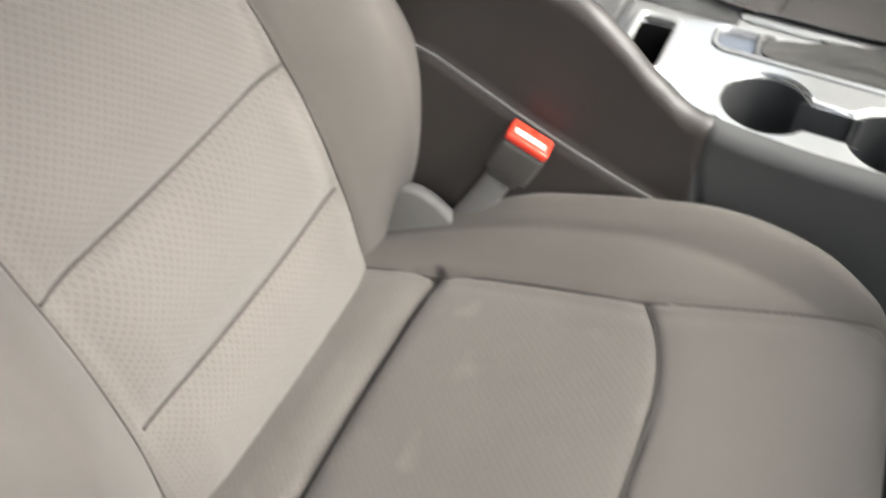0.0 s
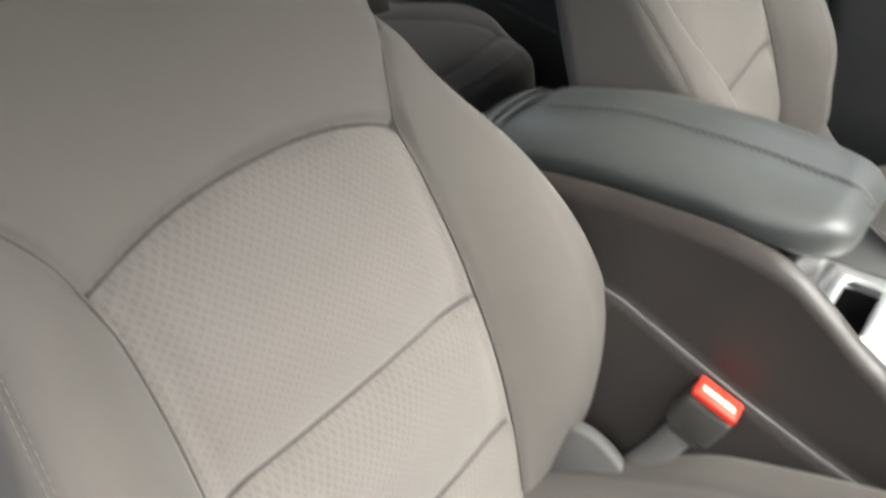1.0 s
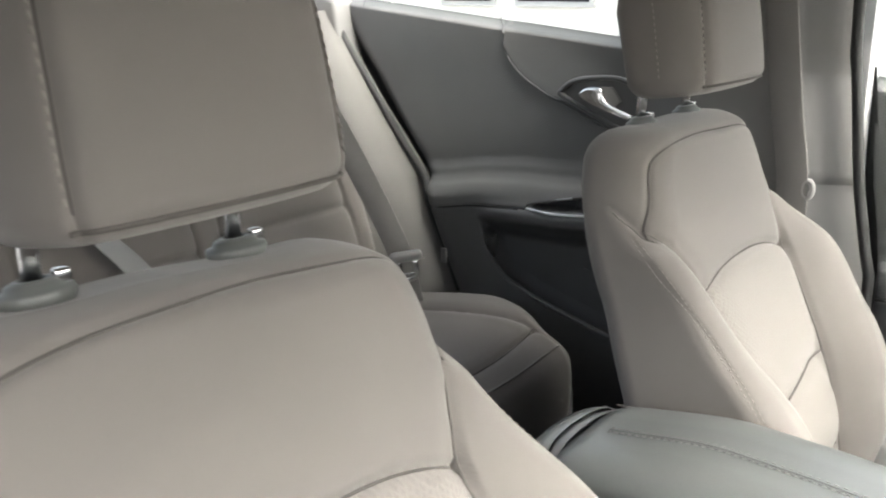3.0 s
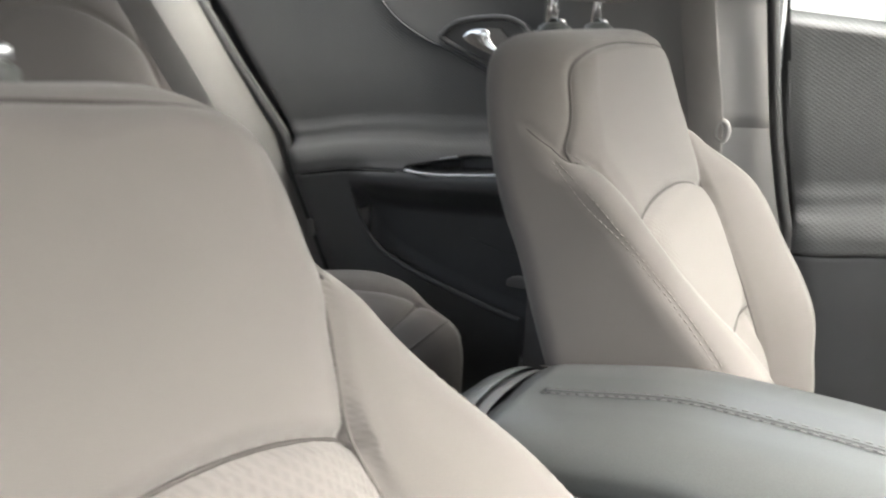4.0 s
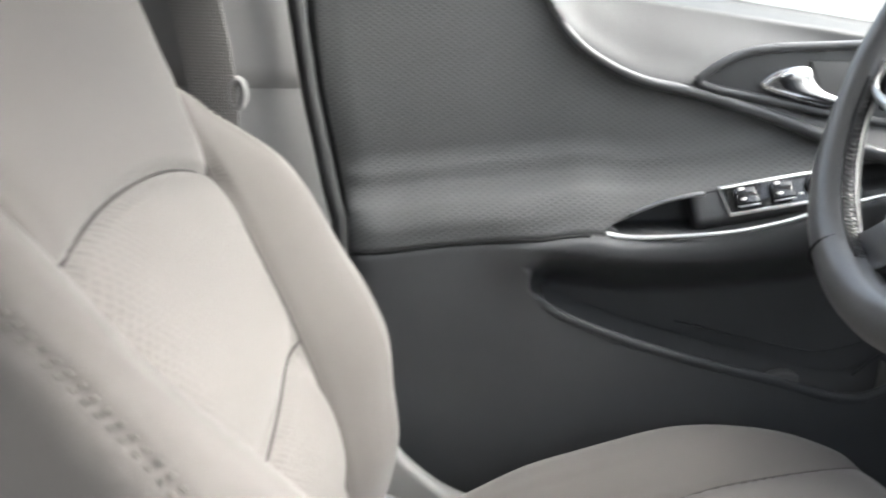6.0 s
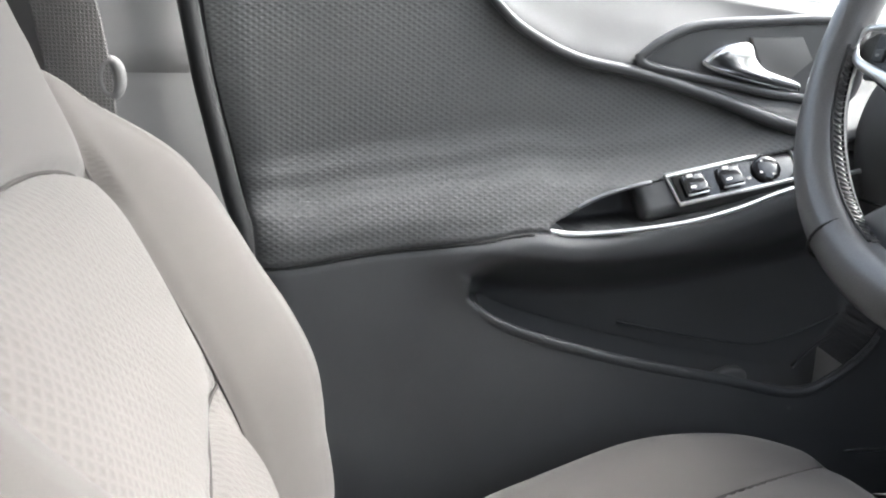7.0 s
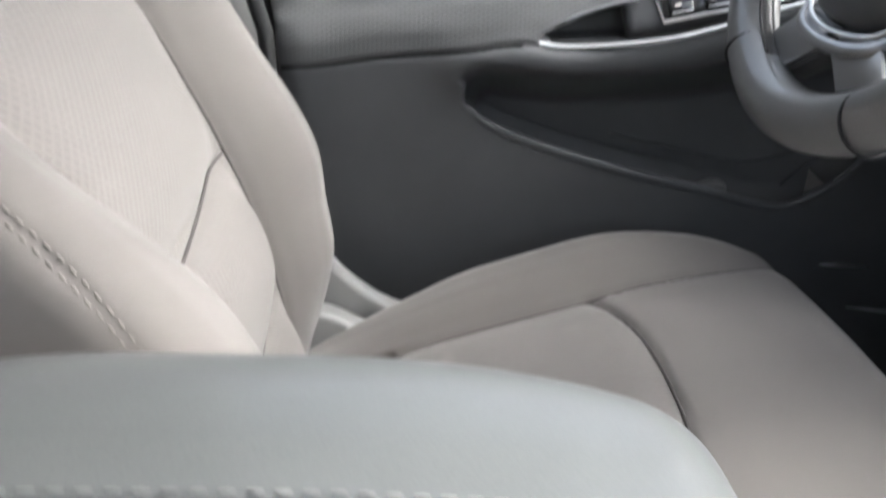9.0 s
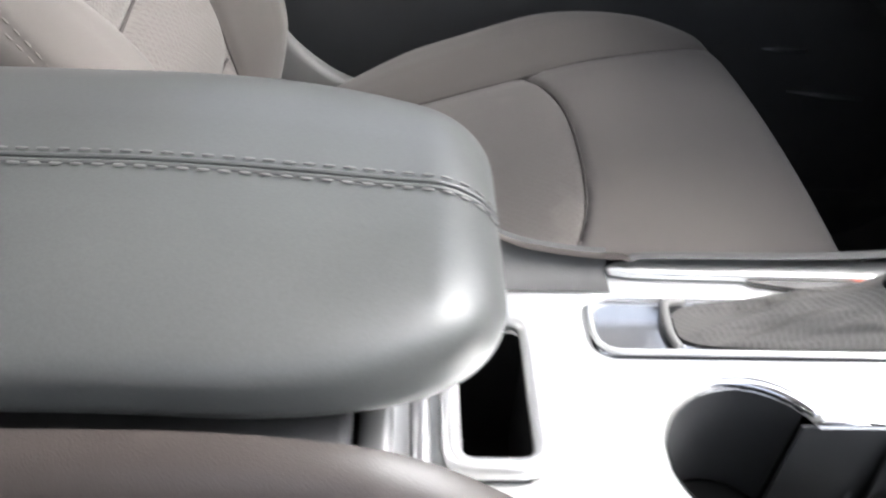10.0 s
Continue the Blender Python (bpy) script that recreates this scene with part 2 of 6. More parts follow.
def ribbon(pts, across, width, thick):
    """A strap along points, its width along the across direction."""
    p = np.array(pts, float)
    a = np.array(across, float) / np.linalg.norm(across)
    bm = bmesh.new()
    rings = []
    for i in range(len(p)):
        t = p[min(i + 1, len(p) - 1)] - p[max(i - 1, 0)]
        t /= np.linalg.norm(t)
        s = a - np.dot(a, t) * t
        s /= np.linalg.norm(s)
        n = np.cross(t, s)
        rings.append([bm.verts.new(p[i] + x * width / 2 * s + y * thick / 2 * n) for x, y in ((-1, -0.4), (-0.94, -1), (0.94, -1), (1, -0.4), (1, 0.4), (0.94, 1), (-0.94, 1), (-1, 0.4))])
    for A, B in zip(rings, rings[1:]):
        for k in range(8):
            bm.faces.new((A[k], A[(k + 1) % 8], B[(k + 1) % 8], B[k]))
    bm.faces.new(rings[0])
    bm.faces.new(rings[-1][::-1])
    bmesh.ops.recalc_face_normals(bm, faces=bm.faces)
    return bm


def prism(outline, lo, hi, bevel=0.0, axis="z", seg=2):
    """A plate from an outline of 2D points, between lo and hi along an axis."""
    bm = bmesh.new()
    place = {"z": lambda u, v, w: (u, v, w), "x": lambda u, v, w: (w, u, v), "y": lambda u, v, w: (u, w, v)}[axis]
    vs = [bm.verts.new(place(u, v, lo)) for u, v in outline]
    f = bm.faces.new(vs)
    ex = bmesh.ops.extrude_face_region(bm, geom=[f])
    d = Vector(place(0, 0, hi - lo))
    top = [g for g in ex["geom"] if isinstance(g, bmesh.types.BMVert)]
    bmesh.ops.translate(bm, vec=d, verts=top)
    bmesh.ops.recalc_face_normals(bm, faces=bm.faces)
    if bevel:
        edges = [e for e in bm.edges if len(e.link_faces) == 2 and e.calc_face_angle(0) > radians(35)]
        bmesh.ops.bevel(bm, geom=edges, offset=bevel, segments=seg, affect="EDGES", profile=0.5)
    return bm


def lathe(profile, n=32, at=(0, 0, 0), turn=None):
    bm = bmesh.new()
    rings = [[bm.verts.new((r * math.cos(q), r * math.sin(q), z)) for q in np.linspace(0, 2 * math.pi, n, endpoint=False)] for r, z in profile]
    for A, B in zip(rings, rings[1:]):
        for k in range(n):
            bm.faces.new((A[k], A[(k + 1) % n], B[(k + 1) % n], B[k]))
    bm.faces.new(rings[0][::-1])
    bm.faces.new(rings[-1])
    bmesh.ops.recalc_face_normals(bm, faces=bm.faces)
    if turn is not None:
        bmesh.ops.transform(bm, matrix=turn, verts=bm.verts)
    bmesh.ops.translate(bm, vec=at, verts=bm.verts)
    return bm


def stitches(pts, normal, length=0.0045, gap=0.0025, r=0.0007):
    """A row of short thread stitches along a line, as one mesh."""
    p = np.array(pts, float)
    seg = np.linalg.norm(np.diff(p, axis=0), axis=1)
    s = np.r_[0, np.cumsum(seg)]
    V, F = [], []
    nrm = np.array(normal, float)
    q = 0.0
    while q + length < s[-1]:
        a = np.array([np.interp(q, s, p[:, k]) for k in range(3)])
        b = np.array([np.interp(q + length, s, p[:, k]) for k in range(3)])
        t = (b - a) / np.linalg.norm(b - a)
        side = np.cross(t, nrm)
        side /= np.linalg.norm(side)
        up = np.cross(side, t)
        base = len(V)
        for c, w in ((a, 0.6), (a * 0.7 + b * 0.3, 1.0), (a * 0.3 + b * 0.7, 1.0), (b, 0.6)):
            for k in range(6):
                ang = k * math.pi / 3
                V.append(c + w * r * (math.cos(ang) * side + math.sin(ang) * up))
        for i in range(3):
            for k in range(6):
                F.append((base + 6 * i + k, base + 6 * i + (k + 1) % 6, base + 6 * i + 6 + (k + 1) % 6, base + 6 * i + 6 + k))
        q += length + gap
    return V, F


def loft(spine, widths, thick, front, r_edge, s_grid, a_grid, end_r, start_r=0.0, side_n=7, back_n=25, up=1):
    """A padded form: cross-sections (front contour, rounded sides, back) along a curve in the plane of y and z.
    Returns the grid of points and, per point, x, arc length and whether it lies on the front (0), side (1) or back (2)."""
    line = smooth_line(spine, 600)
    arc = np.r_[0, np.cumsum(np.linalg.norm(np.diff(line, axis=0), axis=1))]
    total = arc[-1]
    rows, tags = [], []
    wk = np.array(widths, float)
    tk = np.array(thick, float)
    for sv in s_grid:
        s = sv * total
        y, z = np.interp(s, arc, line[:, 0]), np.interp(s, arc, line[:, 1])
        e = 0.004
        ty = np.interp(min(s + e, total), arc, line[:, 0]) - np.interp(max(s - e, 0), arc, line[:, 0])
        tz = np.interp(min(s + e, total), arc, line[:, 1]) - np.interp(max(s - e, 0), arc, line[:, 1])
        k = math.hypot(ty, tz)
        ty, tz = ty / k, tz / k
        ny, nz = up * tz, -up * ty
        W = soft(sv, wk[:, 0], wk[:, 1])
        T = np.interp(sv, tk[:, 0], tk[:, 1])
        inset = 0.0
        for dist, rad in ((total - s, end_r), (s, start_r)):
            if rad and dist < rad:
                c = math.sqrt(max(0.0, 1 - (1 - dist / rad) ** 2))
                inset = max(inset, rad * (1 - c))
        x = a_grid * W
        r = r_edge(z) if callable(r_edge) else r_edge
        over = np.clip((np.abs(x) - (W - r)) / r, 0, 1)
        d = front(x, s, y, z, W) - r * (1 - np.sqrt(1 - over ** 2))
        dl, dr = d[0], d[-1]
        rb = min(0.03, T * 0.3)
        sd = np.linspace(0, 1, side_n + 2)[1:-1]
        side_r_d = dr + (-(T - rb) - dr) * sd
        ang = np.linspace(0, math.pi / 2, 6)
        rim_x = W - rb + rb * np.cos(ang)
        rim_d = -(T - rb) - rb * np.sin(ang)
        back_x = np.linspace(W - rb, -(W - rb), back_n)[1:-1]
        X = np.r_[x, np.full(side_n, W), rim_x, back_x, -rim_x[::-1], np.full(side_n, -W)]
        D = np.r_[d, side_r_d, rim_d, np.full(len(back_x), -T), rim_d[::-1], (dl + (-(T - rb) - dl) * sd)[::-1]]
        tag = np.r_[np.zeros(len(x)), np.ones(side_n), np.ones(6), np.full(len(back_x), 2), np.ones(6), np.ones(side_n)]
        if inset:
            fx = max(0.02, (W - inset)) / W
            mid = -T * 0.5
            fd = max(0.02, (T * 0.5 - min(inset, T * 0.5)) / (T * 0.5))
            X = X * fx
            D = mid + (D - mid) * fd
        rows.append(np.stack([X, y + ny * D, z + nz * D], -1))
        tags.append(np.stack([X, np.full(len(X), s), tag, np.full(len(X), z), np.full(len(X), y)], -1))
    return np.array(rows), np.array(tags)


def face_mid(tags):
    """Mean of the tag values over each face of a wrapped grid."""
    nxt = np.roll(tags, -1, axis=1)
    return ((tags[:-1] + tags[1:] + nxt[:-1] + nxt[1:]) / 4).reshape(-1, tags.shape[2])


def caps_of(P, mat, parent, name, end=True):
    ring = P[-1] if end else P[0]
    n = len(ring)
    V = np.vstack([ring, ring.mean(0)])
    F = [(k, (k + 1) % n, n) for k in range(n)]
    return raw(name, V, F, mat, parent)


def groove(dist, depth=0.006, w=0.0035, soft=0.006, wide=0.018):
    return depth * np.exp(-(dist / w) ** 2) + soft * np.exp(-(dist / wide) ** 2)


def on_front(P, tg, x, key, val):
    """The point of a padded form's front at a given x and height (key 3) or depth (key 4)."""
    rows = tg[:, 0, key]
    i = int(np.clip(np.searchsorted(rows, val) - 1, 0, len(rows) - 2))
    w = (val - rows[i]) / (rows[i + 1] - rows[i] + 1e-9)
    f = np.where(tg[0, :, 2] < 0.5)[0]
    a, b = (np.array([np.interp(x, tg[q, f, 0], P[q, f, k]) for k in range(3)]) for q in (i, i + 1))
    return a * (1 - w) + b * w


def seam(P, tg, pts, key, mat, parent, out, r=0.0013):
    """A thin sunk seam along (x, height or depth) points of a front."""
    line = np.array([on_front(P, tg, x, key, v) for x, v in pts]) + np.array(out)
    if len(line) > 8:
        for k in range(3):
            c = np.convolve(np.r_[[line[0, k]] * 2, line[:, k], [line[-1, k]] * 2], np.ones(5) / 5, "valid")
            line[2:-2, k] = c[2:-2]
            c = np.convolve(np.r_[[line[0, k]] * 3, line[:, k], [line[-1, k]] * 3], np.ones(7) / 7, "valid")
            line[3:-3, k] = c[3:-3]
    return part("seam", tube(line, r, 6), mat, parent)


def edge_grid(n):
    """Samples from -1 to 1, closer together near both ends."""
    t = np.linspace(-1, 1, n)
    return np.sin(t * math.pi / 2) * 0.35 + t * 0.65


# ---- front seats ----
BACK_LINE = [(0.035, 0.20), (0.004, 0.300), (-0.018, 0.423), (-0.062, 0.562), (-0.128, 0.70), (-0.172, 0.785), (-0.206, 0.880)]


def seam_x(z):
    return soft(z, [0.2, 0.30, 0.43, 0.56, 0.70, 0.735, 0.766, 0.785, 0.9], [0.165, 0.165, 0.153, 0.146, 0.139, 0.146, 0.164, 0.184, 0.188])


def arch_z(x):
    return 0.697 + ARCH[0] + (0.0235 + 0.4 * ARCH[0]) * (1 - np.abs(np.clip(x / 0.140, -1, 1)) ** 2.4)


def back_front(x, s, y, z, W):
    ax = np.abs(x)
    sx = seam_x(z)
    b = soft(z, [0.2, 0.28, 0.35, 0.40, 0.45, 0.51, 0.565, 0.61, 0.66, 0.70, 0.74, 0.775, 0.8], [-0.02, -0.008, 0.026, 0.046, 0.062, 0.076, 0.070, 0.061, 0.045, 0.024, 0.009, 0.003, 0.0])
    b = b + 0.008 * step(0.774, 0.758, z) * step(0.62, 0.70, z) * ((INNER[0] * x > 0) | ((INNER[0] == 0) & (x > 0)))
    b = b + 0.004 * np.exp(-((z - 0.735) / 0.032) ** 2) * (INNER[0] * x > 0)
    d = b * step(sx - 0.02, sx + 0.065, ax) + 0.012 * (1 - np.clip(ax / 0.2, 0, 1) ** 2)
    if INNER[0]:
        # fuller bolster beside the console
        d = d - 0.010 * step(0.40, 0.47, z) * step(0.66, 0.58, z) * step(sx - 0.005, sx + 0.055, -INNER[0] * x)
        d = d + 0.012 * np.exp(-((z - 0.695) / 0.04) ** 2) * step(sx - 0.01, sx + 0.045, -INNER[0] * x)
        d = d + 0.026 * step(0.68, 0.56, z) * step(0.30, 0.38, z) * step(sx - 0.005, sx + 0.055, INNER[0] * x)
    d = d - groove(ax - sx, 0.005, 0.0042, 0.006, 0.016)
    inside = (ax < sx + 0.004)
    # padded rolls between the cross seams
    for z0, z1, hgt in ((0.285, CROSS[0], 0.013), (CROSS[0], CROSS[1], 0.013), (CROSS[1], 0.715, 0.006)):
        u = np.clip((z - z0) / (z1 - z0), 0, 1)
        d = d + hgt * np.sin(math.pi * u) ** 0.8 * step(sx + 0.002, sx - 0.05, ax)
    for zz in CROSS:
        low = zz < 0.5 and INNER[0] == 0
        d = d - groove(z - cross_z(zz, x), 0.003 if low else 0.007, 0.005, 0.005 if low else 0.008, 0.024) * inside * step(-0.002, 0.045, sx - ax + 0.006)
    d = d - groove(z - arch_z(x), 0.008, 0.004, 0.006, 0.018) * inside
    return d


BOLSTER = [1.0]
INNER = [0.0]
ARCH = [0.0]
CROSS = (0.421, 0.555)
SAG = [0.0]


def cross_z(z, x):
    """Height of a cross seam, which hangs lower towards the console on one seat."""
    return z - SAG[0] * np.clip((x + 0.146) / 0.292, 0, 1)


def shoulder_round(z):
    """Edge radius of the backrest: broad at the shoulder, tight where the bolster begins."""
    return 0.030 + 0.022 * step(0.748, 0.790, z)


def press(P, line, depth, w):
    """Sinks a grid of points along a line that lies on it."""
    du = np.gradient(P, axis=0)
    dv = (np.roll(P, -1, 1) - np.roll(P, 1, 1)) / 2
    n = np.cross(du, dv)
    n /= np.linalg.norm(n, axis=-1, keepdims=True) + 1e-12
    n *= np.sign(np.sum(n * (P - P.mean(1, keepdims=True)), -1, keepdims=True))
    d = np.full(P.shape[:2], 9.0)
    for a, b in zip(line, line[1:]):
        t = np.clip(np.sum((P - a) * (b - a), -1) / (np.dot(b - a, b - a) + 1e-12), 0, 1)
        d = np.minimum(d, np.linalg.norm(P - a - t[..., None] * (b - a), axis=-1))
    return P - n * (depth * np.exp(-(d / w) ** 2))[..., None]


def laid(P, pts, n):
    """A smooth line through a few places, laid onto a grid of points."""
    V = P.reshape(-1, 3)
    lo, hi = np.min(pts, axis=0) - 0.03, np.max(pts, axis=0) + 0.03
    V = V[((V > lo) & (V < hi)).all(-1)]
    line = smooth_line([V[np.argmin(np.sum((V - np.array(p)) ** 2, -1))] for p in pts], n)
    out = []
    for p in line:
        d = np.sum((V - p) ** 2, -1)
        k = np.argpartition(d, 6)[:6]
        wt = 1 / (d[k] + 1e-6)
        out.append((V[k] * wt[:, None]).sum(0) / wt.sum())
    out = np.array(out)
    for _ in range(3):
        for q in range(3):
            out[4:-4, q] = np.convolve(out[:, q], np.ones(9) / 9, "valid")
    return out


CREASE = [(0.177, -0.232, 0.795), (0.180, -0.212, 0.785), (0.183, -0.195, 0.778), (0.180, -0.178, 0.771), (0.164, -0.164, 0.766)]
STITCH = [(0.187, -0.200, 0.768), (0.194, -0.160, 0.739), (0.208, -0.110, 0.698), (0.223, -0.070, 0.669), (0.238, -0.033, 0.639), (0.252, -0.004, 0.60), (0.262, 0.014, 0.55), (0.268, 0.024, 0.48), (0.266, 0.026, 0.40)]


def cush_x(y):
    return 0.155 + 0.066 * np.clip((np.asarray(y) - 0.27) / 0.22, 0, 1) ** 1.6


def cushion_front(x, s, y, z, W):
    ax = np.abs(x)
    b = soft(y, [-0.02, 0.05, 0.18, 0.33, 0.42, 0.50], [0.0, 0.012, 0.036, 0.040, 0.026, 0.0]) * BOLSTER[0]
    sx = cush_x(y)
    d = b * step(sx - 0.02, sx + 0.06, ax) + 0.010 * (1 - np.clip(ax / 0.2, 0, 1) ** 2)
    d = d - groove(ax - sx, 0.004, 0.003, 0.005, 0.016)
    inside = ax < sx + 0.004
    yf = 0.332 - 0.034 * np.abs(np.clip(x / 0.155, -1, 1)) ** 3
    d = d - groove(y - yf, 0.005, 0.003, 0.0025, 0.014) * inside
    d = d - groove(np.full_like(ax, y - 0.088), 0.009, 0.005, 0.008, 0.02) * inside
    return d


def front_seat(name, cx, label, hdx, swell):
    seat = thing(name, (cx, 0.2, 0.03), label, "car seat", "front seats")
    # backrest
    NB = 301
    INNER[0] = 1.0 if cx < 0 else 0.0
    SAG[0] = 0.026 if cx < 0 else 0.0
    ARCH[0] = 0.006 if cx > 0 else 0.0
    P, tg = loft(BACK_LINE if cx > 0 else BACK_LINE[:-1] + [(-0.207, 0.889)], [(0, 0.245), (0.18, 0.262), (0.36, 0.268), (0.52, 0.258), (0.66, 0.232), (0.76, 0.204), (0.85, 0.192), (0.90, 0.186), (0.94, 0.176), (0.97, 0.162), (1, 0.140)],
                 [(0, 0.092), (0.5, 0.097), (0.8, 0.105), (1, 0.100)], back_front, shoulder_round, np.r_[np.linspace(0, 0.93, 190), np.linspace(0.934, 1, 20)], edge_grid(NB), 0.032, side_n=22)
    if cx > 0:
        P[..., 0] += 0.12 * np.clip(P[..., 0], 0, 1) * step(0.62, 0.85, tg[..., 3])
    else:
        P[..., 0] += 0.10 * np.clip(P[..., 0], -1, 0) * step(0.60, 0.70, tg[..., 3])
    console = 1.0 if cx < 0 else -1.0
    lines = {}
    for q in (-1, 1):
        flip = np.array([q, 1, 1])
        lines["stitch", q] = laid(P, np.array(STITCH) * flip, 120)
        P = press(P, lines["stitch", q], 0.0009, 0.004)
        if q == console or cx > 0:
            lines["crease", q] = laid(P, np.array(CREASE) * flip, 40)
            P = press(P, lines["crease", q], 0.0020, 0.004)
    P[..., 0] += cx
    if cx > 0:
        P[..., 2] -= 0.010 * step(0.06, -0.10, P[..., 0] - cx) * step(0.83, 0.875, tg[..., 3])
    # the top of the backrest lies level
    P[..., 2] += 0.22 * np.clip(tg[..., 4] - P[..., 1], 0, 0.2) * step(0.80, 1.0, tg[..., 1] / tg[-1, 0, 1])
    outer = ((0.172, 0.790), (0.172, 0.800), (0.170, 0.815), (0.160, 0.838), (0.143, 0.855), (0.114, 0.865), (0.08, 0.869), (0.03, 0.871))
    inner_ = ((0.180, 0.778), (0.176, 0.792), (0.168, 0.812), (0.162, 0.832), (0.154, 0.850), (0.138, 0.863), (0.10, 0.871), (0.03, 0.874))
    near, far = (inner_, outer) if console > 0 else (outer, inner_)
    hood = smooth_line([(-x_, z_) for x_, z_ in far] + [(x_, z_) for x_, z_ in near[::-1]], 120)
    P = press(P, np.array([on_front(P, tg, x_, 3, z_) for x_, z_ in hood[::3]]), 0.0030, 0.0045)
    m = face_mid(tg)
    ax, z, tag = np.abs(m[:, 0]), m[:, 3], m[:, 2]
    reg = np.full(len(m), 5)
    mid = (tag < 0.3) & (ax < seam_x(z))
    reg[mid & (z > arch_z(m[:, 0]))] = 4
    reg[mid & (z <= arch_z(m[:, 0]))] = 1
    reg[mid & (z <= cross_z(CROSS[1], m[:, 0]))] = 2
    reg[mid & (z <= cross_z(CROSS[0], m[:, 0]))] = 3
    reg[(reg == 5) & (m[:, 0] > 0)] = 6
    reg[(tag > 1.6)] = 7
    back = thing("backrest", (0, 0, 0))
    back.parent = seat
    split(P, reg, {1: ("upper_insert", KNIT, "dotted taupe knit"), 2: ("middle_insert", KNIT, ""), 3: ("lower_insert", KNIT, ""), 4: ("shoulder_panel", FABRIC, ""),
                   5: ("side_bolster", FABRIC, ""), 6: ("side_bolster", FABRIC, ""), 7: ("back_panel", PLASTIC, "charcoal back panel")}, back, wrap=True)
    caps_of(P, FABRIC, back, "top_panel")
    out = (0, 0.0006, 0.0002)
    for q in (-1, 1):
        zs = np.linspace(0.31, 0.783, 94)
        seam(P, tg, [(q * seam_x(z), z) for z in zs], 3, SIDESEAM, back, (0, 0.0014, 0.0004), 0.0010)
        for off in (-0.0022, 0.0022):
            row = laid(P, lines["stitch", q][::6] + np.array([cx, off, off]), 110)
            V, F = stitches(row + np.array([q * 0.0004, 0.0003, 0]), (q, 0.4, 0), 0.0042, 0.0030, 0.0006)
            raw("stitching", V, F, SEAM2, back, "taupe thread")
        if q == console:
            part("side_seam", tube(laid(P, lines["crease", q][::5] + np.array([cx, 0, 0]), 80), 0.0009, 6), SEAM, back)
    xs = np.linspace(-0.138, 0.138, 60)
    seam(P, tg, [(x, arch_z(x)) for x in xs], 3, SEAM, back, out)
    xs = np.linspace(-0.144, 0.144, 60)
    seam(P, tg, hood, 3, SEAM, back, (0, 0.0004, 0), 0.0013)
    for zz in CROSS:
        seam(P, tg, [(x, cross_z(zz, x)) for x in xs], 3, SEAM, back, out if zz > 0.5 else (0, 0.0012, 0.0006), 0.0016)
    # cushion
    BOLSTER[0] = swell
    Q, tq = loft([(-0.07, 0.275), (0.0, 0.300), (0.09, 0.336), (0.20, 0.375), (0.30, 0.406), (0.38, 0.422), (0.46, 0.424), (0.530, 0.408)],
                 [(0, 0.215), (0.15, 0.24), (0.4, 0.268), (0.75, 0.272), (1, 0.245)], [(0, 0.10), (0.5, 0.15), (1, 0.16)],
                 cushion_front, 0.034, np.r_[np.linspace(0, 0.88, 130), np.linspace(0.884, 1, 30)], edge_grid(161), 0.06, up=-1)
    # the cushion's normals point up
    # the edge beside the console is narrower and stands higher
    inner = -1.0 if cx > 0 else 1.0
    dx = 0.5 * np.clip(Q[..., 0] * inner - 0.20, 0, 1)
    Q[..., 0] -= inner * dx
    Q[..., 2] += 0.9 * dx
    if cx < 0:
        Q[..., 1] += 0.016 * step(0.33, 0.50, tq[..., 4]) - 0.008 * np.exp(-((tq[..., 4] - 0.325) / 0.06) ** 2)
    Q[..., 0] += cx
    m = face_mid(tq)
    ax, y, tag = np.abs(m[:, 0]), m[:, 4], m[:, 2]
    yf = 0.332 - 0.034 * np.abs(np.clip(m[:, 0] / 0.155, -1, 1)) ** 3
    reg = np.full(len(m), 5)
    mid = (tag < 0.3) & (ax < cush_x(y))
    reg[mid] = 1
    reg[mid & (y < yf)] = 2
    reg[mid & (y < 0.088)] = 3
    reg[(reg == 5) & (m[:, 0] > 0)] = 6
    reg[tag > 1.6] = 7
    cush = thing("seat_cushion", (0, 0, 0))
    cush.parent = seat
    split(Q, reg, {1: ("front_panel", FABRIC, ""), 2: ("centre_insert", KNITC, "marked taupe knit"), 3: ("rear_insert", KNITC, ""), 5: ("side_bolster", FABRIC, ""),
                   6: ("side_bolster", FABRIC, ""), 7: ("underside", PLASTIC, "")}, cush, wrap=True)
    caps_of(Q, FABRIC, cush, "front_face")
    out = (0, 0, 0.0006)
    ys = np.linspace(0.0, 0.485, 70)
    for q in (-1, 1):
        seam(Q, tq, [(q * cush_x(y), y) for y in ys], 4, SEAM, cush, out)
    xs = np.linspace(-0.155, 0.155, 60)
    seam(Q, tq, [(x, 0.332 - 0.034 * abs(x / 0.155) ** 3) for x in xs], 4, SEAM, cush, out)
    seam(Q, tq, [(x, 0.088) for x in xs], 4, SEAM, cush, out)
